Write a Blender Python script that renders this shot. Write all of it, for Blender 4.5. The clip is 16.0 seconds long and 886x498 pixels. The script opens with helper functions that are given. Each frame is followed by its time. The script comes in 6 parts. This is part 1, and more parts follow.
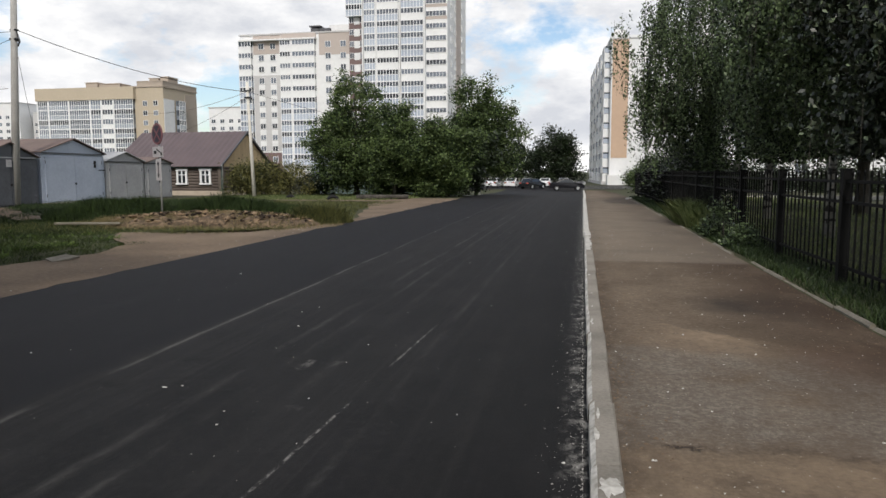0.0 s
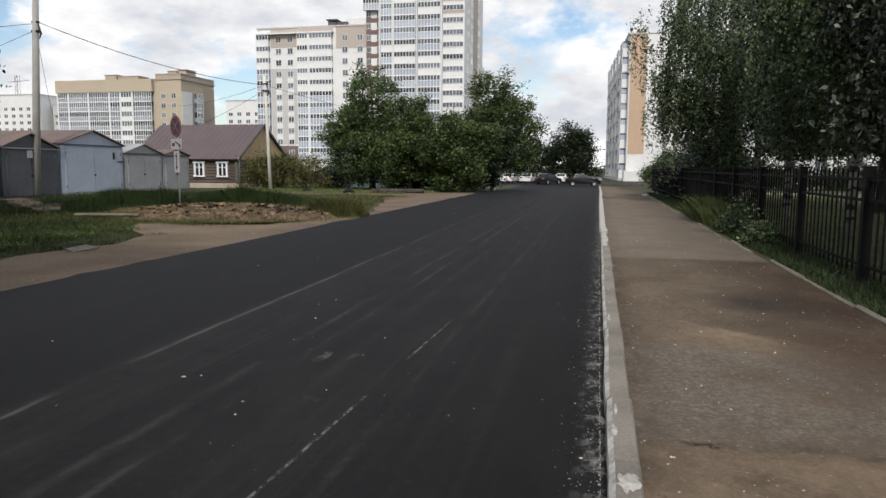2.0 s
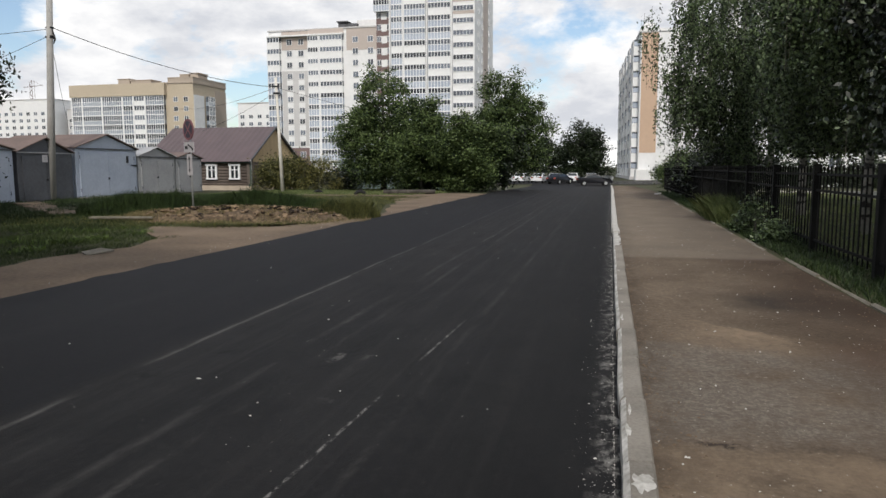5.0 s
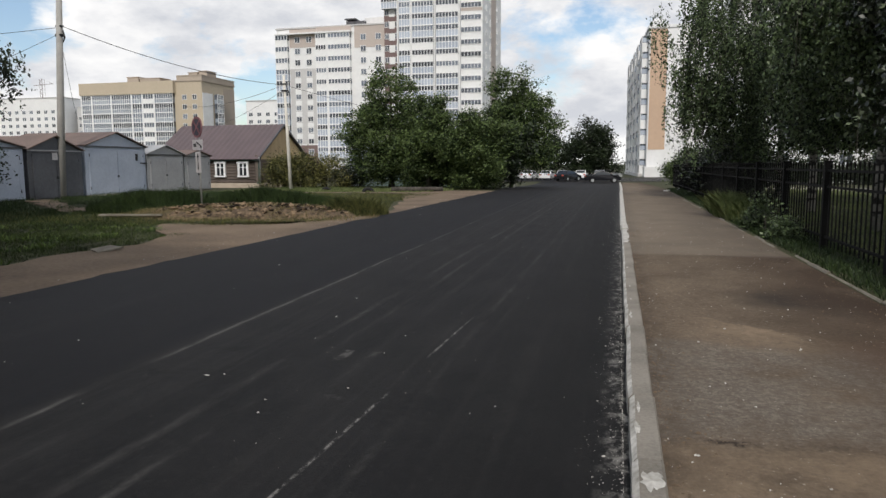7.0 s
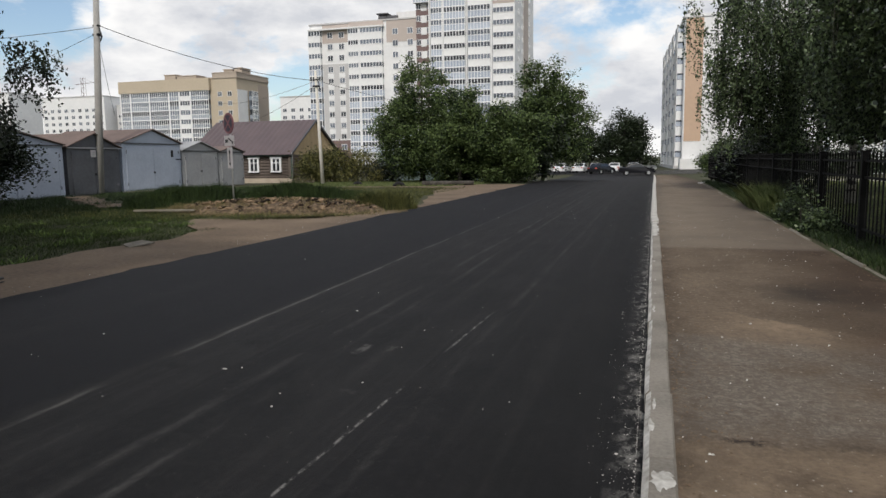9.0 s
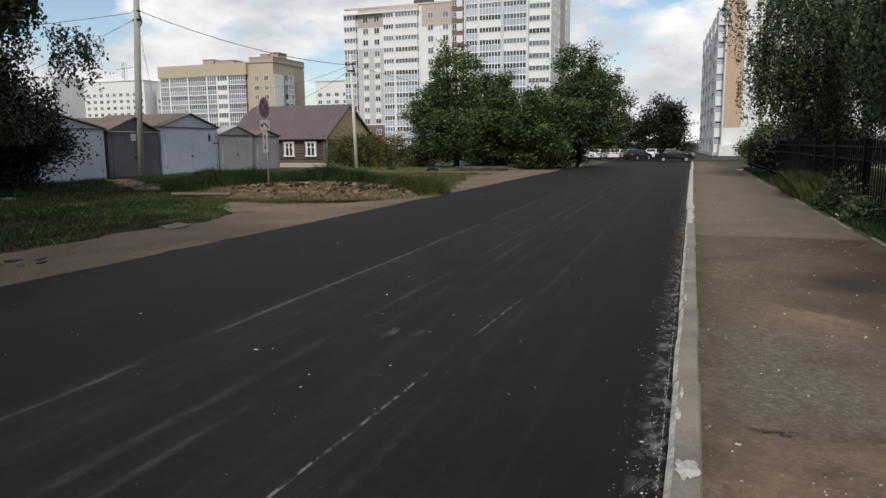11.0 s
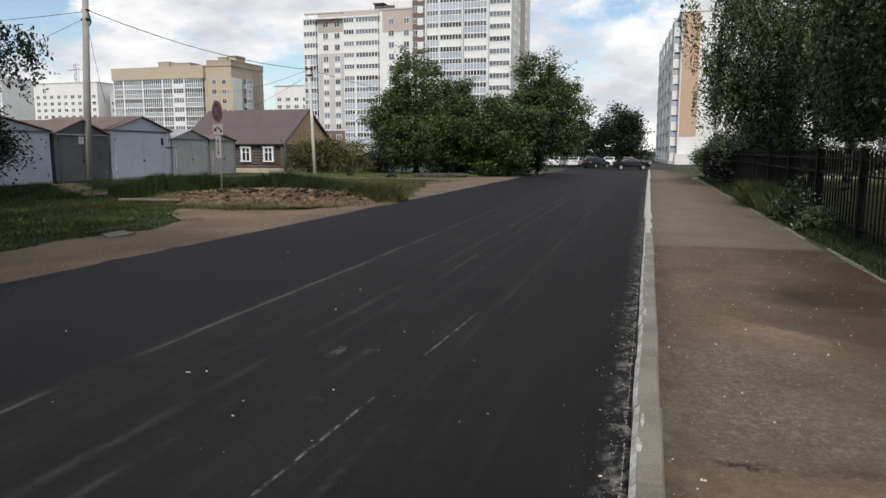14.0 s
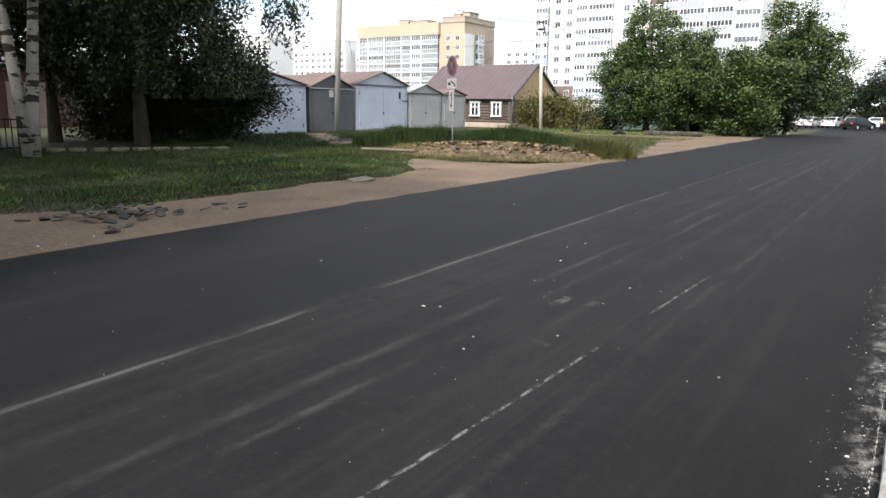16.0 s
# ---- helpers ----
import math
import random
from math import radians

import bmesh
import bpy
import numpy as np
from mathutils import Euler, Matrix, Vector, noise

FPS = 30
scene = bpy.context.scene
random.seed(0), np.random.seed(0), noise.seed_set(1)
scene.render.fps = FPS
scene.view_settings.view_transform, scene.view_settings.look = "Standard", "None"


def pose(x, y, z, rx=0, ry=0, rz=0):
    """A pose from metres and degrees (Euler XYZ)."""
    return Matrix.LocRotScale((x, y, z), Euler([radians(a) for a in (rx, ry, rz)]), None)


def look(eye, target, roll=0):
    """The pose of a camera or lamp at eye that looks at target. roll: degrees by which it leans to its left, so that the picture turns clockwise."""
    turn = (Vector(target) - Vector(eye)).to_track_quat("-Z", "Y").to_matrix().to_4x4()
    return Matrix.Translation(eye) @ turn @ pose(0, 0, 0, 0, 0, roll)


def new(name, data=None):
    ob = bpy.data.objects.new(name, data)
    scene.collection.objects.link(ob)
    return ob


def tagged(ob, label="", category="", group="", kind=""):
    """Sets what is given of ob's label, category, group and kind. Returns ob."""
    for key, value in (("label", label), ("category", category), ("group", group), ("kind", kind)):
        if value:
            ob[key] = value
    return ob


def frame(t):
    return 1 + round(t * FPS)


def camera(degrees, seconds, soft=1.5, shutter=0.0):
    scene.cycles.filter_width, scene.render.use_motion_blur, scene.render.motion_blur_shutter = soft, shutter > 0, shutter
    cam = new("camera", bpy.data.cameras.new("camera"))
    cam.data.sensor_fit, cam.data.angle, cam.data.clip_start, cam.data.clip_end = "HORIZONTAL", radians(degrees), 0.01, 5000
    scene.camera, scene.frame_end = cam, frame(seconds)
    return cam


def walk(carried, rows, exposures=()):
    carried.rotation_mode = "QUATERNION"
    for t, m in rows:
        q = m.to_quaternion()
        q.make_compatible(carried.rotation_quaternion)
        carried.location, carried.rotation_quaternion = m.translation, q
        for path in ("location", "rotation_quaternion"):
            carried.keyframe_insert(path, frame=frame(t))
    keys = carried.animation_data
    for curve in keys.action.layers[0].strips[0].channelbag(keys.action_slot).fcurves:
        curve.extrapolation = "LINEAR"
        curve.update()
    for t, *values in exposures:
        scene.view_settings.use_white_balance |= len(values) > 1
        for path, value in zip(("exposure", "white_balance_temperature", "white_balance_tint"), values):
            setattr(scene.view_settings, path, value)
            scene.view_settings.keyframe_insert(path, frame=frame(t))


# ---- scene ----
cam = camera(64.4, 16.0)
PATH = [
    (0, (-0.031, 0.16, 1.585), (-0.417, 2.11, 1.369), -0.2),
    (0.5, (-0.036, 0.16, 1.583), (-0.42, 2.11, 1.356), -0.0),
    (1, (-0.047, 0.158, 1.584), (-0.442, 2.105, 1.356), 0.1),
    (1.5, (-0.058, 0.151, 1.583), (-0.474, 2.094, 1.354), 0.3),
    (2, (-0.057, 0.152, 1.579), (-0.483, 2.092, 1.348), 0.3),
    (2.5, (-0.06, 0.159, 1.58), (-0.492, 2.097, 1.345), 0.3),
    (3, (-0.057, 0.159, 1.584), (-0.486, 2.1, 1.359), 0.3),
    (3.5, (-0.06, 0.15, 1.584), (-0.473, 2.095, 1.364), 0.3),
    (4, (-0.062, 0.144, 1.585), (-0.493, 2.085, 1.367), 0.4),
    (4.5, (-0.06, 0.139, 1.585), (-0.509, 2.075, 1.361), -0.0),
    (7, (-0.062, 0.156, 1.578), (-0.542, 2.083, 1.341), -0.3),
    (7.5, (-0.065, 0.165, 1.575), (-0.57, 2.085, 1.335), -1.0),
    (8, (-0.017, 0.198, 1.57), (-0.557, 2.107, 1.318), -1.0),
    (8.5, (0.021, 0.246, 1.58), (-0.52, 2.155, 1.325), -0.7),
    (9, (0.053, 0.235, 1.571), (-0.517, 2.135, 1.318), -0.8),
    (9.2, (0.047, 0.236, 1.573), (-0.534, 2.133, 1.318), -0.8),
    (11.5, (0.1, 0.236, 1.568), (-0.564, 2.099, 1.271), -0.5),
    (12, (0.105, 0.276, 1.573), (-0.533, 2.149, 1.283), -0.2),
    (12.5, (0.03, 0.37, 1.569), (-0.481, 2.283, 1.286), 0.0),
    (13, (-0.014, 0.451, 1.565), (-0.505, 2.37, 1.284), -0.2),
    (13.5, (0.017, 0.537, 1.569), (-0.529, 2.44, 1.288), 0.5),
    (14, (0.065, 0.573, 1.58), (-0.488, 2.475, 1.304), 0.0),
    (14.5, (0.08, 0.564, 1.578), (-0.486, 2.463, 1.306), 0.5),
    (15, (0.068, 0.536, 1.576), (-0.635, 2.387, 1.29), 0.4),
    (15.5, (0.052, 0.535, 1.564), (-0.792, 2.316, 1.226), 0.4),
    (16, (0.013, 0.465, 1.532), (-1.084, 2.089, 1.133), 0.7),
]
walk(cam, [(t, look(eye, target, roll)) for t, eye, target, roll in PATH],
     [(0, 0.0), (4.5, -0.02), (9.0, -0.14), (12.0, -0.16), (13.0, -0.08), (14.5, -0.06), (15.4, -0.2), (15.6, -0.1), (15.8, 0.48), (16.0, 1.05)])

# ---- world, sun, exposure ----
SUN_EL, SUN_AZ = radians(41), math.atan2(0.15, -0.945)   # from behind, through thin cloud
world = bpy.data.worlds.new("sky")
scene.world = world
world.use_nodes = True
wt = world.node_tree
wt.nodes.clear()


w_out = wt.nodes.new("ShaderNodeOutputWorld")
w_bg = wt.nodes.new("ShaderNodeBackground")
w_sky = wt.nodes.new("ShaderNodeTexSky")
w_sky.sky_type = "NISHITA"
w_sky.sun_disc = False
w_sky.sun_elevation = SUN_EL
w_sky.sun_rotation = SUN_AZ
w_tc = wt.nodes.new("ShaderNodeTexCoord")
w_comb = wt.nodes.new("ShaderNodeMapping")
w_comb.inputs["Scale"].default_value = (1.0, 1.0, 2.3)
w_comb.inputs["Location"].default_value = (0.35, 0.0, 0.0)
wt.links.new(w_tc.outputs["Generated"], w_comb.inputs[0])
w_n1 = wt.nodes.new("ShaderNodeTexNoise")
w_n1.inputs["Scale"].default_value = 3.4
w_n1.inputs["Detail"].default_value = 9
w_n1.inputs["Roughness"].default_value = 0.6
w_n1.inputs["Distortion"].default_value = 0.2
wt.links.new(w_comb.outputs[0], w_n1.inputs["Vector"])
w_mask = wt.nodes.new("ShaderNodeValToRGB")
w_mask.color_ramp.elements[0].position, w_mask.color_ramp.elements[1].position = 0.425, 0.52
wt.links.new(w_n1.outputs[0], w_mask.inputs[0])
w_n2 = wt.nodes.new("ShaderNodeTexNoise")
w_n2.inputs["Scale"].default_value = 5.5
w_n2.inputs["Detail"].default_value = 8
w_n2.inputs["Roughness"].default_value = 0.6
wt.links.new(w_comb.outputs[0], w_n2.inputs["Vector"])
w_shade = wt.nodes.new("ShaderNodeValToRGB")
w_shade.color_ramp.elements[0].position, w_shade.color_ramp.elements[1].position = 0.36, 0.60
w_shade.color_ramp.elements[0].color = (0.66, 0.68, 0.73, 1)
w_shade.color_ramp.elements[1].color = (1.06, 1.05, 1.04, 1)
wt.links.new(w_n2.outputs[0], w_shade.inputs[0])
w_blue = wt.nodes.new("ShaderNodeVectorMath")
w_blue.operation = "SCALE"
w_blue.inputs["Scale"].default_value = 0.13
wt.links.new(w_sky.outputs[0], w_blue.inputs[0])
w_mix = wt.nodes.new("ShaderNodeMix")
w_mix.data_type = "RGBA"
wt.links.new(w_mask.outputs[0], w_mix.inputs["Factor"])
wt.links.new(w_blue.outputs[0], w_mix.inputs["A"])
wt.links.new(w_shade.outputs[0], w_mix.inputs["B"])
wt.links.new(w_mix.outputs["Result"], w_bg.inputs[0])
w_bg.inputs[1].default_value = 1.05
wt.links.new(w_bg.outputs[0], w_out.inputs[0])

sun_data = bpy.data.lights.new("sun", "SUN")
sun_data.energy = 2.5
sun_data.angle = radians(4)
sun_data.color = (1.0, 0.95, 0.88)
sun = new("sun", sun_data)
sun.matrix_world = look((0.15 * 60, -0.945 * 60, 0.957 * 60 * math.tan(SUN_EL)), (0, 0, 0))


# ---- helpers for building ----
def gz(y):
    """Height of the ground: level at first, falling gently to the far junction."""
    u = min(max((y - 38) / 54, 0), 1)
    return -0.75 * u * u * (3 - 2 * u)


def mat(name, base, second=None, scale=4.0, fine=40.0, rough=0.8, metal=0.0, bump=0.15, spec=0.3, island=0.0, each=0.0, coords="Object", stretch=(1, 1, 1)):
    """A procedural surface: two colours mixed by large and fine noise, with bump."""
    m = bpy.data.materials.new(name)
    m.use_nodes = True
    nt = m.node_tree
    p = nt.nodes["Principled BSDF"]
    second = second or tuple(c * 0.72 for c in base)
    tc = nt.nodes.new("ShaderNodeTexCoord")
    mp = nt.nodes.new("ShaderNodeMapping")
    mp.inputs["Scale"].default_value = stretch
    nt.links.new(tc.outputs[coords], mp.inputs[0])
    n1, n2 = nt.nodes.new("ShaderNodeTexNoise"), nt.nodes.new("ShaderNodeTexNoise")
    n1.inputs["Scale"].default_value, n2.inputs["Scale"].default_value = scale, fine
    n1.inputs["Detail"].default_value, n2.inputs["Detail"].default_value = 5, 4
    for n in (n1, n2):
        nt.links.new(mp.outputs[0], n.inputs["Vector"])
    add = nt.nodes.new("ShaderNodeMath")
    add.operation = "MULTIPLY_ADD"
    add.inputs[1].default_value = 0.45
    nt.links.new(n2.outputs[0], add.inputs[0])
    sub = nt.nodes.new("ShaderNodeMath")
    sub.operation = "MULTIPLY"
    sub.inputs[1].default_value = 0.55
    nt.links.new(n1.outputs[0], sub.inputs[0])
    nt.links.new(sub.outputs[0], add.inputs[2])
    last = add.outputs[0]
    if island:
        geo = nt.nodes.new("ShaderNodeNewGeometry")
        ma = nt.nodes.new("ShaderNodeMath")
        ma.operation = "MULTIPLY_ADD"
        ma.inputs[1].default_value = island
        nt.links.new(geo.outputs["Random Per Island"], ma.inputs[0])
        nt.links.new(last, ma.inputs[2])
        sb = nt.nodes.new("ShaderNodeMath")
        sb.operation = "SUBTRACT"
        sb.inputs[1].default_value = island / 2
        nt.links.new(ma.outputs[0], sb.inputs[0])
        last = sb.outputs[0]
    if each:
        info = nt.nodes.new("ShaderNodeObjectInfo")
        me_ = nt.nodes.new("ShaderNodeMath")
        me_.operation = "MULTIPLY_ADD"
        me_.inputs[1].default_value = each
        nt.links.new(info.outputs["Random"], me_.inputs[0])
        nt.links.new(last, me_.inputs[2])
        sb2 = nt.nodes.new("ShaderNodeMath")
        sb2.operation = "SUBTRACT"
        sb2.inputs[1].default_value = each / 2
        nt.links.new(me_.outputs[0], sb2.inputs[0])
        last = sb2.outputs[0]
    ramp = nt.nodes.new("ShaderNodeValToRGB")
    ramp.color_ramp.elements[0].position, ramp.color_ramp.elements[1].position = 0.34, 0.66
    ramp.color_ramp.elements[0].color, ramp.color_ramp.elements[1].color = (*second, 1), (*base, 1)
    nt.links.new(last, ramp.inputs[0])
    nt.links.new(ramp.outputs[0], p.inputs["Base Color"])
    p.inputs["Roughness"].default_value, p.inputs["Metallic"].default_value = rough, metal
    p.inputs["Specular IOR Level"].default_value = spec
    if bump:
        b = nt.nodes.new("ShaderNodeBump")
        b.inputs["Strength"].default_value = bump
        b.inputs["Distance"].default_value = 0.02
        nt.links.new(n2.outputs[0], b.inputs["Height"])
        nt.links.new(b.outputs[0], p.inputs["Normal"])
    return m


def leafmat(name, light, dark, trans=0.25, island=0.55, rough=0.5, spec=0.3):
    """Leaves that differ from one to the next and let some light through."""
    m = mat(name, light, dark, scale=0.5, fine=3.0, rough=rough, bump=0, island=island, spec=spec)
    nt = m.node_tree
    p, out = nt.nodes["Principled BSDF"], nt.nodes["Material Output"]
    tr = nt.nodes.new("ShaderNodeBsdfTranslucent")
    mx = nt.nodes.new("ShaderNodeMixShader")
    mx.inputs[0].default_value = trans
    src = p.inputs["Base Color"].links[0].from_socket
    nt.links.new(src, tr.inputs[0])
    nt.links.new(p.outputs[0], mx.inputs[1])
    nt.links.new(tr.outputs[0], mx.inputs[2])
    nt.links.new(mx.outputs[0], out.inputs[0])
    return m


def math_node(nt, op, a, b=None, c=None, clamp=False):
    n = nt.nodes.new("ShaderNodeMath")
    n.operation, n.use_clamp = op, clamp
    for i, v in enumerate((a, b, c)):
        if v is None:
            continue
        if isinstance(v, (int, float)):
            n.inputs[i].default_value = v
        else:
            nt.links.new(v, n.inputs[i])
    return n.outputs[0]


def thing(name, label, category, loc=(0, 0, 0), rz=0, group="", kind=""):
    ob = new(name)
    ob.matrix_basis = pose(*loc, 0, 0, rz)
    return tagged(ob, label, category, group, kind)


def part(name, bm, material, parent=None, label="", smooth=False):
    """Links a bmesh as one mesh object under a thing or part."""
    me = bpy.data.meshes.new(name)
    bm.to_mesh(me)
    bm.free()
    for mm in (material if isinstance(material, (list, tuple)) else (material,)):
        me.materials.append(mm)
    if smooth:
        for pl in me.polygons:
            pl.use_smooth = True
    ob = new(name, me)
    ob.parent = parent
    return tagged(ob, label) if label else ob


def share(name, me, parent, x=0, y=0, z=0, rz=0, s=(1, 1, 1)):
    """One more object on a mesh that exists."""
    ob = new(name, me)
    ob.parent = parent
    ob.location, ob.rotation_euler, ob.scale = (x, y, z), (0, 0, radians(rz)), s
    return ob


def raw(name, verts, faces, material, parent=None, smooth=False):
    """A mesh object from arrays."""
    me = bpy.data.meshes.new(name)
    verts, faces = np.asarray(verts, dtype=np.float32), np.asarray(faces, dtype=np.int32)
    me.vertices.add(len(verts))
    me.vertices.foreach_set("co", verts.ravel())
    k = faces.shape[1]
    me.loops.add(faces.size)
    me.loops.foreach_set("vertex_index", faces.ravel())
    me.polygons.add(len(faces))
    me.polygons.foreach_set("loop_start", np.arange(0, faces.size, k, dtype=np.int32))
    me.update(calc_edges=True)
    me.materials.append(material)
    if smooth:
        me.polygons.foreach_set("use_smooth", np.ones(len(faces), dtype=bool))
    ob = new(name, me)
    ob.parent = parent
    return ob


def box(bm, x0, x1, y0, y1, z0, z1, mi=0, bevel=0.0):
    r = bmesh.ops.create_cube(bm, size=1, matrix=Matrix.Translation(((x0 + x1) / 2, (y0 + y1) / 2, (z0 + z1) / 2)) @ Matrix.Diagonal((x1 - x0, y1 - y0, z1 - z0, 1)))
    faces = {f for v in r["verts"] for f in v.link_faces}
    for f in faces:
        f.material_index = mi
    if bevel:
        edges = {e for v in r["verts"] for e in v.link_edges}
        bmesh.ops.bevel(bm, geom=list(edges), offset=bevel, segments=2, affect="EDGES", material=-1)
    return r["verts"]


def tube(bm, pts, radii, sides=8, mi=0, cap=True):
    """A tapered tube along points."""
    rings = []
    for i, p in enumerate(pts):
        p = Vector(p)
        d = (Vector(pts[min(i + 1, len(pts) - 1)]) - Vector(pts[max(i - 1, 0)])).normalized()
        a = d.orthogonal().normalized() if abs(d.z) < 0.9 else (Vector((1, 0, 0)) - d * d.x).normalized()
        b = d.cross(a)
        rings.append([bm.verts.new(p + (a * math.cos(t) + b * math.sin(t)) * radii[i]) for t in [2 * math.pi * k / sides for k in range(sides)]])
    for r0, r1 in zip(rings, rings[1:]):
        for k in range(sides):
            f = bm.faces.new((r0[k], r0[(k + 1) % sides], r1[(k + 1) % sides], r1[k]))
            f.material_index = mi
            f.smooth = True
    if cap:
        for ring in (rings[0][::-1], rings[-1]):
            bm.faces.new(ring).material_index = mi


def prism(bm, outline, y0, y1, mi=0):
    """Extrudes an outline in x, z along y."""
    a = [bm.verts.new((x, y0, z)) for x, z in outline]
    b = [bm.verts.new((x, y1, z)) for x, z in outline]
    n = len(outline)
    fs = [bm.faces.new(a), bm.faces.new(b[::-1])]
    for i in range(n):
        fs.append(bm.faces.new((a[i], b[i], b[(i + 1) % n], a[(i + 1) % n])))
    for f in fs:
        f.material_index = mi
    bmesh.ops.recalc_face_normals(bm, faces=fs)


def stone_bm(seed, sx, sy, sz):
    """A small broken lump."""
    rnd = random.Random(seed)
    bm = bmesh.new()
    bmesh.ops.create_icosphere(bm, subdivisions=1, radius=0.5)
    for v in bm.verts:
        v.co *= rnd.uniform(0.7, 1.2)
        v.co = Vector((v.co.x * sx, v.co.y * sy, max(v.co.z * sz, -sz * 0.35)))
    return bm


# ---- materials ----
M_ground = mat("soil_and_short_grass", (0.05, 0.062, 0.02), (0.038, 0.031, 0.017), scale=0.35, fine=9, rough=0.95, bump=0.6)
M_dirt = mat("dusty_dirt", (0.205, 0.150, 0.103), (0.098, 0.070, 0.047), scale=0.6, fine=14, rough=0.95, bump=0.5)
M_kerb = mat("kerb_concrete", (0.275, 0.25, 0.215), (0.165, 0.15, 0.128), scale=2.5, fine=45, rough=0.9, bump=0.3, each=0.2)
M_whitewash = mat("flaking_whitewash", (0.62, 0.60, 0.56), (0.32, 0.305, 0.28), scale=6, fine=50, rough=0.9, bump=0.3)
M_kerbedge = mat("patchy_whitewash", (0.66, 0.64, 0.60), (0.27, 0.255, 0.225), scale=5, fine=26, rough=0.9, bump=0.3)
M_oldkerb = mat("weathered_edging", (0.27, 0.245, 0.20), (0.13, 0.115, 0.09), scale=3, fine=40, rough=0.95, bump=0.4)
M_black = mat("black_fence_paint", (0.008, 0.008, 0.008), (0.005, 0.005, 0.005), scale=5, fine=60, rough=0.7, bump=0.1, spec=0.15)
M_bark = mat("grey_bark", (0.10, 0.09, 0.077), (0.036, 0.032, 0.027), scale=3, fine=12, rough=0.95, bump=0.8, stretch=(1, 1, 0.3))
M_leaf_birch = leafmat("birch_leaf", (0.13, 0.18, 0.08), (0.013, 0.024, 0.009), trans=0.28, island=0.8, rough=0.45, spec=0.4)
# dark foliage with the crowns' shade put into its colour too
M_leaf_shaded = leafmat("shaded_dark_leaf", (0.030, 0.046, 0.016), (0.008, 0.014, 0.005), trans=0.08, rough=0.45, spec=0.4)
# leaf sheen painted in: a few pale leaves among near-black, shaded ones
M_leaf_spark = leafmat("dark_leaf_with_painted_glints", (0.20, 0.25, 0.15), (0.008, 0.015, 0.005), trans=0.12, island=0.9, rough=0.42, spec=0.5)
# ramp pushed up so only rare leaves take the pale glint colour
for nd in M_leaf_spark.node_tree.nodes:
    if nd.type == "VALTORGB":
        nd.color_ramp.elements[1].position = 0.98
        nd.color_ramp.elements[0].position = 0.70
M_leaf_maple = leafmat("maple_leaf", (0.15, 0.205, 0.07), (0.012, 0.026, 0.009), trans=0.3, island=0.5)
M_leaf_olive = leafmat("olive_shrub_leaf", (0.22, 0.205, 0.07), (0.022, 0.03, 0.009))
M_grass = leafmat("grass_blade", (0.056, 0.082, 0.016), (0.010, 0.020, 0.004), trans=0.22)
M_meadow = leafmat("meadow_blade", (0.155, 0.155, 0.052), (0.035, 0.046, 0.015), trans=0.3)
# mown grass, its colour raised to stand in for light missing on it
M_lawn = leafmat("brightened_mown_blade", (0.19, 0.22, 0.085), (0.08, 0.11, 0.035), trans=0.3)
M_grass_dry = leafmat("dry_grass_blade", (0.30, 0.235, 0.12), (0.10, 0.09, 0.035), trans=0.2)
M_grass_tall = leafmat("tall_dark_grass", (0.048, 0.075, 0.022), (0.012, 0.024, 0.008), trans=0.2)
M_weed = leafmat("broad_weed_leaf", (0.14, 0.20, 0.05), (0.04, 0.075, 0.014), trans=0.3)
M_white = mat("white_facade", (0.80, 0.80, 0.79), (0.68, 0.68, 0.68), scale=0.12, fine=1.2, rough=0.85, bump=0.0)
M_beige = mat("beige_facade", (0.50, 0.435, 0.39), (0.44, 0.38, 0.345), scale=0.12, fine=1.5, rough=0.85, bump=0.0)
M_greyf = mat("grey_facade", (0.56, 0.55, 0.545), (0.48, 0.47, 0.465), scale=0.15, fine=1.5, rough=0.85, bump=0.0)
M_brownf = mat("brown_facade", (0.20, 0.14, 0.135), (0.165, 0.118, 0.112), scale=0.15, fine=1.5, rough=0.85, bump=0.0)
M_yellowf = mat("yellow_facade", (0.50, 0.425, 0.325), (0.44, 0.375, 0.285), scale=0.12, fine=1.5, rough=0.85, bump=0.0)
M_peach = mat("peach_facade", (0.56, 0.40, 0.285), (0.50, 0.36, 0.26), scale=0.12, fine=1.5, rough=0.85, bump=0.0)
M_taupe = mat("taupe_facade", (0.43, 0.365, 0.30), (0.38, 0.32, 0.265), scale=0.15, fine=1.5, rough=0.85, bump=0.0)
M_frame = mat("white_window_frame", (0.82, 0.82, 0.82), (0.72, 0.72, 0.72), scale=1, fine=10, rough=0.5, bump=0)
M_glass = mat("window_glass", (0.17, 0.195, 0.235), (0.035, 0.04, 0.048), scale=0.5, fine=1.3, rough=0.08, bump=0, spec=0.6, each=0.45)
M_bluepanel = mat("blue_balcony_panel", (0.44, 0.49, 0.57), (0.34, 0.385, 0.46), scale=0.3, fine=2, rough=0.25, bump=0, spec=0.6, each=0.5)
M_smoke = mat("grey_balcony_glass_panel", (0.30, 0.34, 0.39), (0.15, 0.17, 0.20), scale=0.4, fine=2, rough=0.2, bump=0, spec=0.6, each=0.5)
M_roofdark = mat("dark_roofing", (0.12, 0.12, 0.13), (0.08, 0.08, 0.085), scale=1, fine=8, rough=0.8, bump=0)
M_maroon = mat("maroon_roof_sheet", (0.125, 0.092, 0.095), (0.095, 0.072, 0.075), scale=0.8, fine=8, rough=0.5, bump=0.05)
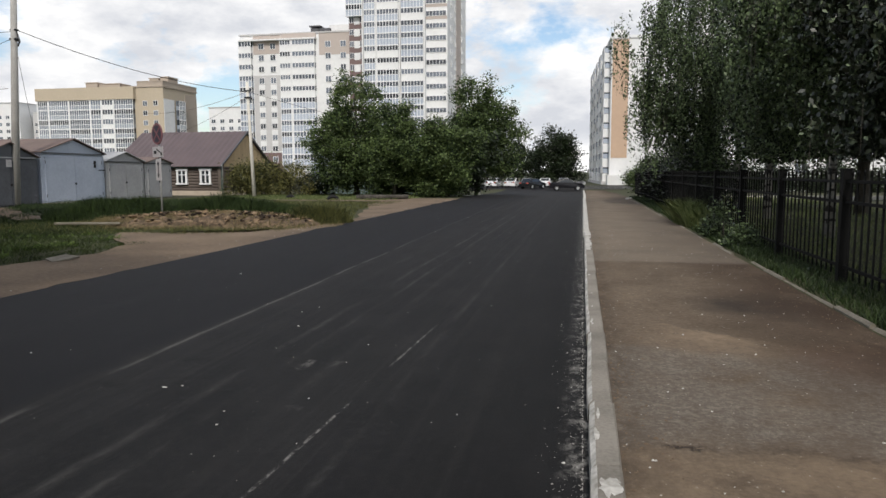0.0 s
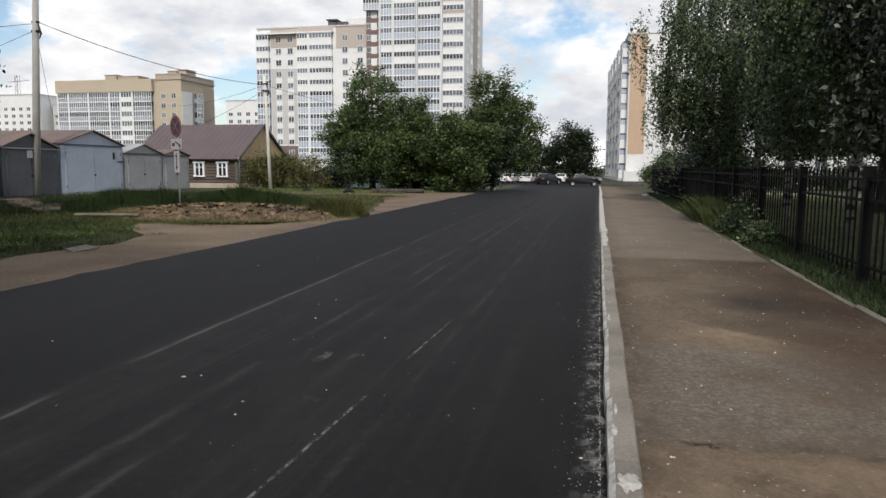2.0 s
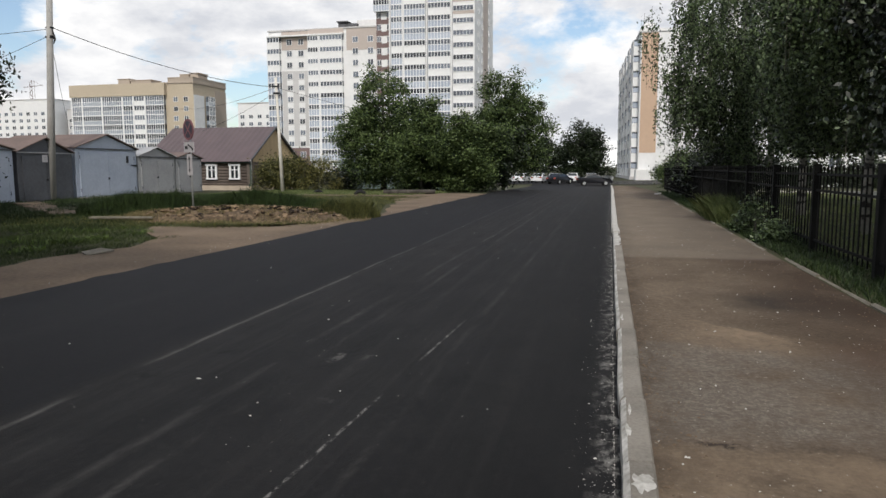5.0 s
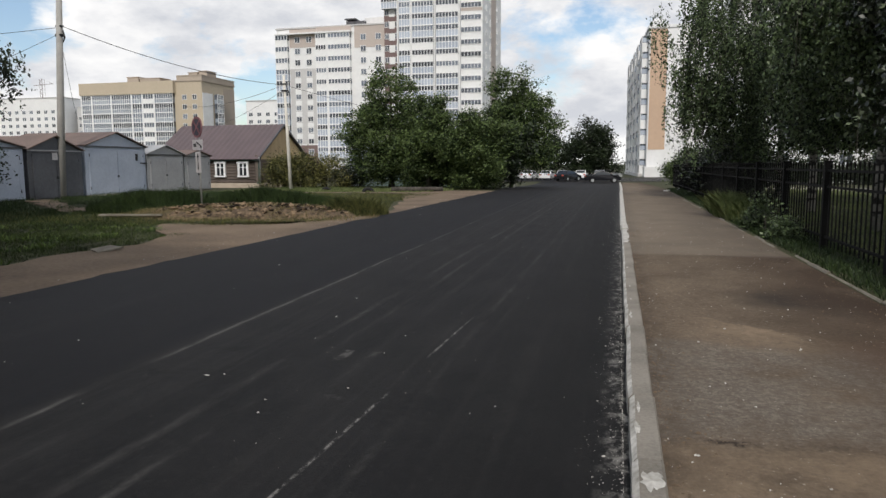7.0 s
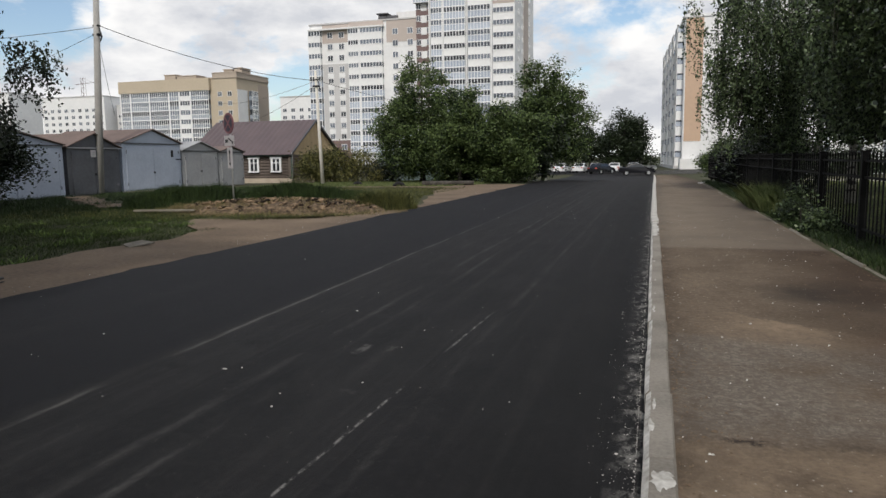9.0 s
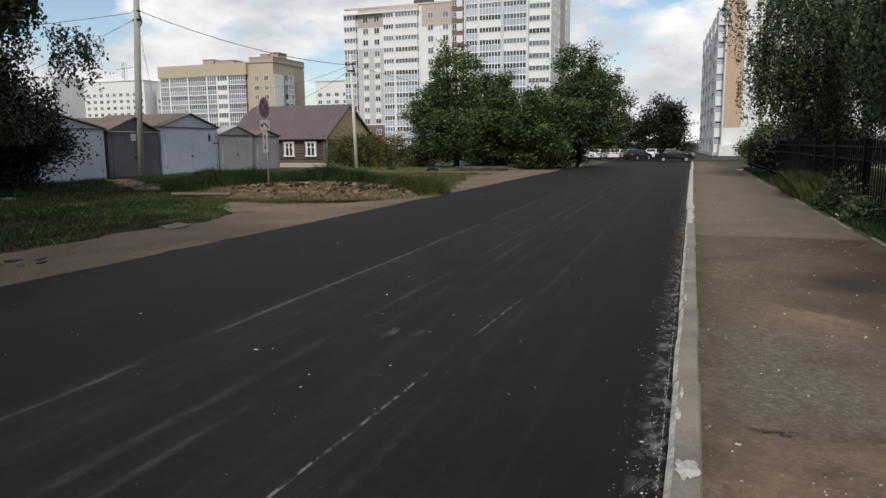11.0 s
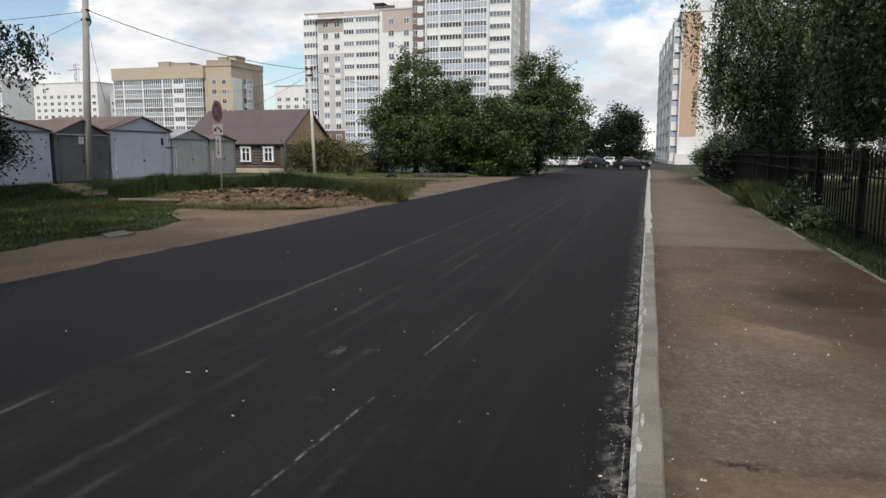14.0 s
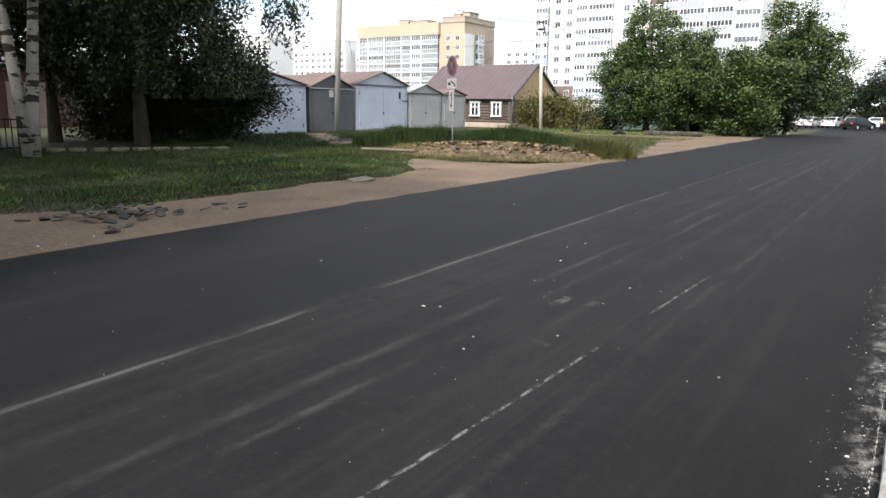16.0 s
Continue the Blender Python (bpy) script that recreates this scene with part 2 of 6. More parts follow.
M_log = mat("weathered_log", (0.16, 0.13, 0.11), (0.075, 0.06, 0.052), scale=3, fine=14, rough=0.9, bump=0.4, stretch=(0.3, 1, 1))
M_plankyellow = mat("ochre_gable_board", (0.55, 0.41, 0.24), (0.42, 0.31, 0.18), scale=2, fine=12, rough=0.85, bump=0.2, stretch=(1, 1, 0.2))
M_plinth = mat("plastered_plinth", (0.50, 0.42, 0.33), (0.36, 0.30, 0.24), scale=2, fine=15, rough=0.9)
M_green = mat("dark_green_paint", (0.05, 0.085, 0.075), (0.03, 0.055, 0.05), scale=3, fine=15, rough=0.7)
M_bluegar = mat("pale_blue_painted_steel", (0.43, 0.475, 0.55), (0.35, 0.39, 0.465), scale=0.9, fine=9, rough=0.6, metal=0.0, bump=0.06)
M_greygar = mat("grey_painted_steel", (0.40, 0.40, 0.405), (0.31, 0.31, 0.315), scale=0.9, fine=9, rough=0.65, bump=0.06)
M_darkgar = mat("dark_grey_painted_steel", (0.115, 0.118, 0.13), (0.08, 0.082, 0.09), scale=0.9, fine=9, rough=0.65, bump=0.06)
M_rust = mat("rusty_roof_steel", (0.20, 0.145, 0.125), (0.13, 0.10, 0.09), scale=0.8, fine=8, rough=0.85, bump=0.1)
M_pole = mat("concrete_pole", (0.40, 0.385, 0.36), (0.29, 0.28, 0.26), scale=2, fine=25, rough=0.9, bump=0.2)
M_polewhite = mat("pale_pole", (0.74, 0.70, 0.63), (0.56, 0.53, 0.47), scale=2, fine=25, rough=0.9, bump=0.2)
M_wire = mat("cable", (0.05, 0.05, 0.055), None, rough=0.7, bump=0)
M_steel = mat("galvanised_post", (0.45, 0.45, 0.44), (0.34, 0.34, 0.33), scale=3, fine=30, rough=0.5, metal=0.3, bump=0.05)
M_signred = mat("faded_sign_red", (0.22, 0.088, 0.10), (0.17, 0.072, 0.08), scale=4, fine=30, rough=0.45, bump=0)
M_signblue = mat("faded_sign_blue", (0.045, 0.04, 0.058), (0.03, 0.027, 0.04), scale=4, fine=30, rough=0.45, bump=0)
M_signwhite = mat("sign_white", (0.50, 0.48, 0.49), (0.40, 0.38, 0.39), scale=4, fine=30, rough=0.5, bump=0)
M_signblack = mat("sign_black", (0.02, 0.02, 0.022), None, rough=0.5, bump=0)
M_clod = mat("dry_clod", (0.27, 0.19, 0.12), (0.022, 0.015, 0.010), scale=5, fine=14, rough=0.95, bump=0.6, each=0.85)
M_slate = mat("broken_slab", (0.105, 0.10, 0.09), (0.04, 0.038, 0.034), scale=3, fine=25, rough=0.9, bump=0.3, each=0.4)
M_chip = mat("pale_grit", (0.62, 0.60, 0.56), (0.36, 0.34, 0.31), scale=8, fine=60, rough=0.9, bump=0, island=0.5)
M_carblack = mat("black_car_paint", (0.008, 0.008, 0.01), (0.006, 0.006, 0.008), rough=0.25, bump=0, spec=0.25)
M_carwhite = mat("white_car_paint", (0.72, 0.72, 0.72), (0.66, 0.66, 0.66), rough=0.25, bump=0, spec=0.6)
M_cargrey = mat("silver_car_paint", (0.34, 0.34, 0.35), (0.30, 0.30, 0.31), rough=0.25, bump=0, spec=0.6)
M_carglass = mat("car_glass", (0.03, 0.035, 0.04), None, rough=0.05, bump=0, spec=0.7)
M_tyre = mat("tyre_rubber", (0.02, 0.02, 0.02), None, rough=0.85, bump=0.1)
M_rim = mat("alloy_rim", (0.55, 0.55, 0.55), (0.45, 0.45, 0.45), rough=0.35, metal=0.7, bump=0)
M_lamp = mat("car_lamp", (0.5, 0.1, 0.08), (0.4, 0.08, 0.06), rough=0.2, bump=0)
M_greenfence = mat("faded_green_boards", (0.14, 0.19, 0.165), (0.08, 0.11, 0.095), scale=2, fine=12, rough=0.85, bump=0.2, stretch=(1, 1, 0.2))
M_redbrick = mat("dark_red_wall", (0.055, 0.024, 0.020), (0.035, 0.016, 0.014), scale=1, fine=8, rough=0.9)


def birch_bark():
    """White bark with dark cross bands."""
    m = mat("birch_bark", (0.36, 0.345, 0.315), (0.20, 0.19, 0.175), scale=2, fine=20, rough=0.85, bump=0.3)
    nt = m.node_tree
    p = nt.nodes["Principled BSDF"]
    tc = nt.nodes.new("ShaderNodeTexCoord")
    mp = nt.nodes.new("ShaderNodeMapping")
    mp.inputs["Scale"].default_value = (1.1, 1.1, 3.4)
    nt.links.new(tc.outputs["Object"], mp.inputs[0])
    n = nt.nodes.new("ShaderNodeTexNoise")
    n.inputs["Scale"].default_value, n.inputs["Detail"].default_value = 1.6, 6
    nt.links.new(mp.outputs[0], n.inputs["Vector"])
    r = nt.nodes.new("ShaderNodeValToRGB")
    r.color_ramp.elements[0].position, r.color_ramp.elements[1].position = 0.53, 0.56
    nt.links.new(n.outputs[0], r.inputs[0])
    mx = nt.nodes.new("ShaderNodeMix")
    mx.data_type = "RGBA"
    mx.inputs["B"].default_value = (0.03, 0.028, 0.026, 1)
    nt.links.new(r.outputs[0], mx.inputs["Factor"])
    nt.links.new(p.inputs["Base Color"].links[0].from_socket, mx.inputs["A"])
    nt.links.new(mx.outputs["Result"], p.inputs["Base Color"])
    return m


M_birch = birch_bark()


def asphalt(name, dark, light, old=False):
    """Asphalt with aggregate; on the new road also rolled joints, dust drawn along the lanes and grit near the kerb."""
    m = mat(name, light, dark, scale=0.9, fine=38 if old else 110, rough=0.92 if old else 0.78, bump=0.5 if old else 0.25, spec=0.2 if old else 0.15)
    nt = m.node_tree
    p = nt.nodes["Principled BSDF"]
    col = p.inputs["Base Color"].links[0].from_socket
    tc = nt.nodes.new("ShaderNodeTexCoord")
    sep = nt.nodes.new("ShaderNodeSeparateXYZ")
    nt.links.new(tc.outputs["Object"], sep.inputs[0])
    X, Yc = sep.outputs[0], sep.outputs[1]

    def noise_at(scale, stretch, detail=5, rough=0.6):
        mp = nt.nodes.new("ShaderNodeMapping")
        mp.inputs["Scale"].default_value = stretch
        nt.links.new(tc.outputs["Object"], mp.inputs[0])
        n = nt.nodes.new("ShaderNodeTexNoise")
        n.inputs["Scale"].default_value, n.inputs["Detail"].default_value, n.inputs["Roughness"].default_value = scale, detail, rough
        nt.links.new(mp.outputs[0], n.inputs["Vector"])
        return n.outputs[0]

    def step(v, a, b):
        mr = nt.nodes.new("ShaderNodeMapRange")
        mr.inputs["From Min"].default_value, mr.inputs["From Max"].default_value = a, b
        nt.links.new(v, mr.inputs["Value"])
        return mr.outputs[0]

    def over(col, mask, rgb):
        mx = nt.nodes.new("ShaderNodeMix")
        mx.data_type = "RGBA"
        mx.inputs["B"].default_value = (*rgb, 1)
        nt.links.new(mask, mx.inputs["Factor"])
        nt.links.new(col, mx.inputs["A"])
        return mx.outputs["Result"]

    if not old:
        wob = math_node(nt, "MULTIPLY_ADD", noise_at(0.6, (0.2, 1, 1), 3), 0.10, -0.05)
        xw = math_node(nt, "ADD", X, wob)

        def line(x, w, soft):
            d = math_node(nt, "ABSOLUTE", math_node(nt, "SUBTRACT", xw, x))
            return step(d, w + soft, w)
        # mottled rolling marks
        mot = step(noise_at(2.6, (1, 0.5, 1), 7, 0.7), 0.44, 0.66)
        col = over(col, math_node(nt, "MULTIPLY", mot, 0.30), (0.027, 0.026, 0.026))
        mot2 = step(noise_at(16.0, (1, 0.8, 1), 5, 0.75), 0.52, 0.66)
        col = over(col, math_node(nt, "MULTIPLY", mot2, 0.28), (0.034, 0.033, 0.032))
        crisp = step(noise_at(15.0, (1, 0.5, 1), 6, 0.8), 0.40, 0.60)
        # fine streaks of dust drawn along the lanes, over a broad soft haze of it
        broad = step(noise_at(1.0, (1.3, 0.06, 1), 4), 0.44, 0.70)
        col = over(col, math_node(nt, "MULTIPLY", broad, 0.12), (0.040, 0.038, 0.036))
        thin = step(noise_at(1.0, (9.0, 0.11, 1), 6, 0.65), 0.52, 0.70)
        col = over(col, math_node(nt, "MULTIPLY", thin, 0.2), (0.055, 0.052, 0.049))
        for x, w, s, k in ((-2.70, 0.010, 0.045, 0.66), (-2.42, 0.008, 0.04, 0.55), (-1.36, 0.008, 0.04, 0.48), (-2.06, 0.01, 0.07, 0.2), (-0.75, 0.01, 0.09, 0.22), (-3.2, 0.01, 0.08, 0.2), (-5.6, 0.01, 0.2, 0.2)):
            g = math_node(nt, "MULTIPLY", step(noise_at(1.5, (1.5, 0.4, 1), 6, 0.7), 0.43, 0.66), math_node(nt, "MULTIPLY_ADD", crisp, 0.7, 0.3))
            col = over(col, math_node(nt, "MULTIPLY", math_node(nt, "MULTIPLY", line(x, w, s), g), k), (0.10, 0.096, 0.09))
            crumb = math_node(nt, "MULTIPLY", step(noise_at(24.0, (1, 0.7, 1), 4, 0.75), 0.60, 0.68), line(x, w, s * 0.7))
            col = over(col, math_node(nt, "MULTIPLY", math_node(nt, "MULTIPLY", crumb, g), k * 0.7), (0.24, 0.23, 0.215))
        # joint between the two lanes, and a scratched line
        g = step(noise_at(2.2, (3, 0.6, 1), 5), 0.33, 0.52)
        joint = math_node(nt, "ABSOLUTE", math_node(nt, "ADD", math_node(nt, "MULTIPLY_ADD", Yc, 0.016, xw), 3.63))
        worn_away = math_node(nt, "SUBTRACT", 1.0, math_node(nt, "MULTIPLY", step(Yc, 4.15, 4.4), step(Yc, 5.2, 4.95)))
        seam = math_node(nt, "MULTIPLY", math_node(nt, "MULTIPLY", step(joint, 0.04, 0.006), g), worn_away)
        col = over(col, math_node(nt, "MULTIPLY", seam, 0.62), (0.125, 0.12, 0.112))
        g2 = step(noise_at(6.0, (3, 1.2, 1), 6, 0.8), 0.46, 0.56)
        far = math_node(nt, "MAXIMUM", step(Yc, 4.75, 4.55), math_node(nt, "MULTIPLY", step(Yc, 5.6, 5.8), step(Yc, 7.3, 6.6)))
        scr = math_node(nt, "ABSOLUTE", math_node(nt, "ADD", math_node(nt, "MULTIPLY_ADD", Yc, -0.035, math_node(nt, "MULTIPLY_ADD", wob, 0.35, X)), 1.755))
        col = over(col, math_node(nt, "MULTIPLY", math_node(nt, "MULTIPLY", math_node(nt, "MULTIPLY", step(scr, 0.016, 0.003), g2), far), 0.75), (0.27, 0.26, 0.245))
        # pale scuffs and dark oily smears
        for cx, cy, rx, ry, rgb, k in ((-2.26, 5.57, 0.06, 0.15, (0.13, 0.125, 0.118), 0.6), (-2.02, 5.62, 0.05, 0.1, (0.08, 0.077, 0.072), 0.5), (-1.94, 4.5, 0.08, 0.06, (0.05, 0.048, 0.046), 0.5), (-3.31, 5.5, 0.14, 0.12, (0.005, 0.005, 0.005), 0.7), (-3.48, 4.76, 0.16, 0.08, (0.005, 0.005, 0.005), 0.7)):
            ex = math_node(nt, "MULTIPLY", math_node(nt, "ADD", X, -cx), 1 / rx)
            ey = math_node(nt, "MULTIPLY", math_node(nt, "ADD", Yc, -cy), 1 / ry)
            rr = math_node(nt, "ADD", math_node(nt, "MULTIPLY", ex, ex), math_node(nt, "MULTIPLY", ey, ey))
            rr = math_node(nt, "ADD", rr, math_node(nt, "MULTIPLY_ADD", noise_at(14.0, (1, 0.6, 1), 6, 0.8), 9.0, -4.2))
            col = over(col, math_node(nt, "MULTIPLY", step(rr, 1.2, 0.2), k), rgb)
        # the lane beyond the joint is a shade bluer and fresher
        col = over(col, math_node(nt, "MULTIPLY", step(X, -3.8, -3.9), 0.6), (0.0078, 0.0078, 0.0098))
        col = over(col, math_node(nt, "MULTIPLY", step(X, -1.25, -0.75), 0.45), (0.0075, 0.0072, 0.0072))
        speck = step(noise_at(26, (1, 1, 1), 3, 0.7), 0.66, 0.72)
        col = over(col, math_node(nt, "MULTIPLY", speck, 0.35), (0.085, 0.08, 0.075))
        # pale grit washed against the kerb
        near = step(X, -0.16, 0.0)
        gr = step(noise_at(9.0, (1, 0.6, 1), 8, 0.75), 0.50, 0.62)
        col = over(col, math_node(nt, "MULTIPLY", math_node(nt, "MULTIPLY", near, gr), 0.85), (0.28, 0.27, 0.25))
    else:
        wav = math_node(nt, "MULTIPLY_ADD", noise_at(1.1, (1, 0.35, 1), 7, 0.7), 0.9, -0.45)
        yw = math_node(nt, "ADD", Yc, wav)

        def band(v, a, b, soft):
            return math_node(nt, "MULTIPLY", step(v, a - soft, a + soft), step(v, b + soft, b - soft))
        # bare greyish aggregate between sandy stretches
        grey = math_node(nt, "MULTIPLY", band(yw, 3.98, 6.15, 0.10), step(noise_at(1.2, (1, 1, 1), 5), 0.30, 0.55))
        col = over(col, math_node(nt, "MULTIPLY", grey, 0.65), (0.135, 0.118, 0.10))
        agg = step(noise_at(30, (1, 0.9, 1), 5, 0.8), 0.47, 0.60)
        col = over(col, math_node(nt, "MULTIPLY", math_node(nt, "MULTIPLY", agg, grey), 0.55), (0.27, 0.235, 0.195))
        pit = step(noise_at(22, (1, 0.9, 1), 5, 0.8), 0.58, 0.68)
        col = over(col, math_node(nt, "MULTIPLY", math_node(nt, "MULTIPLY", pit, grey), 0.6), (0.05, 0.042, 0.034))
        # trodden sand, with a sharp upper edge
        edge = math_node(nt, "MULTIPLY_ADD", X, 0.75, yw)
        sand = math_node(nt, "MULTIPLY", math_node(nt, "MULTIPLY", step(edge, 7.78, 7.70), step(yw, 5.85, 6.5)), band(X, 0.75, 1.65, 0.25))
        col = over(col, math_node(nt, "MULTIPLY", math_node(nt, "MULTIPLY", sand, step(noise_at(1.7, (1, 1, 1), 6, 0.7), 0.30, 0.60)), 0.7), (0.29, 0.215, 0.148))
        sand2 = math_node(nt, "MULTIPLY", step(yw, 3.95, 3.80), step(noise_at(0.9, (1, 1, 1), 5), 0.36, 0.58))
        col = over(col, math_node(nt, "MULTIPLY", sand2, 0.6), (0.25, 0.185, 0.125))
        red = math_node(nt, "MULTIPLY", band(yw, 5.5, 6.4, 0.3), step(X, 1.5, 1.9))
        col = over(col, math_node(nt, "MULTIPLY", red, 0.5), (0.12, 0.066, 0.042))
        # dark patch with a ragged edge, right of the middle
        sx = math_node(nt, "MULTIPLY", math_node(nt, "SUBTRACT", X, 1.95), 1.0)
        sy = math_node(nt, "MULTIPLY", math_node(nt, "SUBTRACT", Yc, 8.25), 0.95)
        d = math_node(nt, "SQRT", math_node(nt, "ADD", math_node(nt, "MULTIPLY", sx, sx), math_node(nt, "MULTIPLY", sy, sy)))
        d = math_node(nt, "ADD", d, math_node(nt, "MULTIPLY_ADD", noise_at(1.6, (1, 1, 1), 6), 1.1, -0.55))
        col = over(col, math_node(nt, "MULTIPLY", step(d, 0.95, 0.30), 0.85), (0.030, 0.026, 0.023))
        fleck = step(noise_at(38, (1, 1, 1), 2), 0.70, 0.74)
        col = over(col, math_node(nt, "MULTIPLY", fleck, 0.6), (0.45, 0.42, 0.37))
        mott = step(noise_at(11, (1, 0.8, 1), 6, 0.75), 0.50, 0.66)
        col = over(col, math_node(nt, "MULTIPLY", mott, 0.4), (0.085, 0.064, 0.046))
        blot = step(noise_at(2.4, (1, 0.8, 1), 7, 0.7), 0.50, 0.64)
        col = over(col, math_node(nt, "MULTIPLY", blot, 0.35), (0.10, 0.072, 0.05))
        # dirt gathered along the kerb; towards the fence, soil with the trees' shade painted in
        rim = math_node(nt, "MULTIPLY", step(X, 0.48, 0.20), step(noise_at(4.0, (1, 0.5, 1), 6, 0.7), 0.36, 0.60))
        col = over(col, math_node(nt, "MULTIPLY", rim, 0.8), (0.055, 0.042, 0.03))
        soil_and_shade = math_node(nt, "MULTIPLY", step(X, 1.2, 2.4), step(noise_at(1.3, (1, 0.6, 1), 6, 0.7), 0.22, 0.52))
        col = over(col, math_node(nt, "MULTIPLY", soil_and_shade, 0.88), (0.050, 0.032, 0.021))
        # broken edge of the bare stretch, and the seam of the newer surface
        for v, yc, w, xa, xb, k in ((yw, 3.97, 0.05, 0.35, 0.72, 1.0), (yw, 3.94, 0.05, 0.72, 2.6, 0.45), (Yc, 12.0, 0.05, 0.1, 2.6, 0.3)):
            dd = math_node(nt, "ABSOLUTE", math_node(nt, "SUBTRACT", v, yc))
            seg = math_node(nt, "MULTIPLY", step(X, xa, xa + 0.1), step(X, xb, xb - 0.1))
            gap = step(noise_at(9.0, (1, 1, 1), 6, 0.8), 0.44, 0.54)
            col = over(col, math_node(nt, "MULTIPLY", math_node(nt, "MULTIPLY", step(dd, w, 0.006), seg), math_node(nt, "MULTIPLY", gap, k)), (0.035, 0.026, 0.02))
        newer = math_node(nt, "MULTIPLY", step(math_node(nt, "MULTIPLY_ADD", noise_at(2.0, (1, 1, 1), 5), 0.3, Yc), 12.05, 12.35), step(Yc, 60.0, 20.0))
        col = over(col, math_node(nt, "MULTIPLY", newer, 0.34), (0.26, 0.225, 0.183))
    nt.links.new(col, p.inputs["Base Color"])
    return m


M_asphalt = asphalt("fresh_asphalt", (0.0066, 0.0064, 0.0068), (0.0135, 0.013, 0.0136))
M_walk = asphalt("worn_footway_asphalt", (0.078, 0.058, 0.040), (0.195, 0.149, 0.107), old=True)


# ---- ground, road, footway ----
def sheet(name, xs, ys, z_add, material, label, cat, left=None):
    """A ground sheet on a grid that follows gz."""
    V, F = [], []
    for y in ys:
        for i, x in enumerate(xs):
            xx = left(y) if (left and i == 0) else x
            V.append((xx, y, gz(y) + (z_add(xx, y) if callable(z_add) else z_add)))
    n = len(xs)
    for j in range(len(ys) - 1):
        for i in range(n - 1):
            F.append((j * n + i, j * n + i + 1, (j + 1) * n + i + 1, (j + 1) * n + i))
    ob = raw(name, V, F, material, smooth=True)
    return tagged(ob, label, cat, kind="structure")


def dip(x, y):
    return -0.05 + (0.05 * noise.noise((x * 0.35, y * 0.35, 0)) + 0.02 if -60 < y < 45 and x < -10.7 else 0.0)


gx = [-2500, -900, -400, -200, -120, -80, -60] + list(np.arange(-45, -8, 1.5)) + [-7.8, -4, 0.1, 3, 6, 10, 20, 40, 80, 200, 900, 2500]
gy = [-2500, -600, -150, -60] + list(np.arange(-40, 46, 1.5)) + list(range(48, 96, 4)) + [110, 140, 200, 300, 500, 1000, 2500, 4500]
sheet("ground", gx, gy, dip, M_ground, "uneven ground with short grass and bare soil", "ground")


def road_left(y):
    base = -7.55 + 0.05 * noise.noise((0, y * 0.5, 2)) + 0.03 * noise.noise((0, y * 2.5, 5))
    if y > 40:
        base -= 0.05 * (y - 40)
    return base


ry = list(np.arange(-45, 45, 0.5)) + list(np.arange(46, 99, 2))
sheet("road", [-7.55, -7.3, -5.5, -3.82, -2, 0.06], ry, lambda x, y: 0.0 if x > road_left(y) + 0.02 else -0.025, M_asphalt, "freshly laid dark asphalt road with pale dust streaks", "road", left=road_left)
sheet("crossing_road", [-60, -40, -20, -10, 0, 10, 20, 40], [99, 104, 110, 118, 126], -0.002, M_asphalt, "asphalt of the far junction and car park", "road")
sheet("footway", [0.14, 0.8, 1.4, 2.0, 2.62], list(np.arange(-45, 88, 1.0)), lambda x, y: 0.115 + 0.012 * noise.noise((x, y * 0.6, 7)), M_walk, "worn sandy-brown asphalt footway", "pavement")
# verge of the footway, carried up to its level
sheet("grass_verge", [2.60, 3.0, 3.6, 5.5, 9.0, 14.0], list(np.arange(-45, 90, 1.5)), lambda x, y: (0.10 if x < 6 else 0.06 if x < 10 else -0.035) + 0.02 * noise.noise((x, y, 3)), M_ground, "weedy strip under the fence", "verge")


def ragged(name, outline, z, material, label, cat, step=0.5, amp=0.22):
    """A flat patch whose outline is broken up."""
    pts = []
    n = len(outline)
    for i in range(n):
        a, b = Vector(outline[i]), Vector(outline[(i + 1) % n])
        k = max(1, int((b - a).length / step))
        nor = Vector((-(b - a).y, (b - a).x)).normalized()
        for j in range(k):
            p = a + (b - a) * j / k
            p = p + nor * amp * (noise.noise((p.x * 0.9, p.y * 0.9, 4)) + 0.6 * noise.noise((p.x * 2.7, p.y * 2.7, 9)))
            pts.append(p)
    bm = bmesh.new()
    vs = [bm.verts.new((p.x, p.y, gz(p.y) + z)) for p in pts]
    bm.faces.new(vs)
    bmesh.ops.triangulate(bm, faces=bm.faces[:])
    bmesh.ops.recalc_face_normals(bm, faces=bm.faces[:])
    if bm.faces[0].normal.z < 0:
        bmesh.ops.reverse_faces(bm, faces=bm.faces[:])
    ob = part(name, bm, material)
    return tagged(ob, label, cat, kind="structure")


ragged("dirt_verge", [(-7.4, -40), (-7.4, 43.5), (-8.6, 44), (-12.5, 43.5), (-24, 41.5), (-24, 39.5), (-12, 38.5), (-9.6, 31), (-7.95, 24), (-7.9, 20.2), (-8.9, 17.9), (-10.5, 17.5), (-12.4, 17.3), (-11.6, 15.8), (-10.2, 14.4), (-9.5, 12.6), (-9.9, 11), (-9.8, 8.3), (-9.9, 6.1), (-10.3, 5), (-10.6, 0), (-10.2, -40)],
       -0.012, M_dirt, "bare dusty dirt along the road edge and drive", "verge")
ragged("garage_track", [(-18.2, 21.6), (-22, 24.6), (-27.2, 29.0), (-27.2, 27.6), (-22, 23.4), (-18.6, 20.6)], 0.03, M_dirt, "trodden dirt track before the garages", "track", amp=0.5)

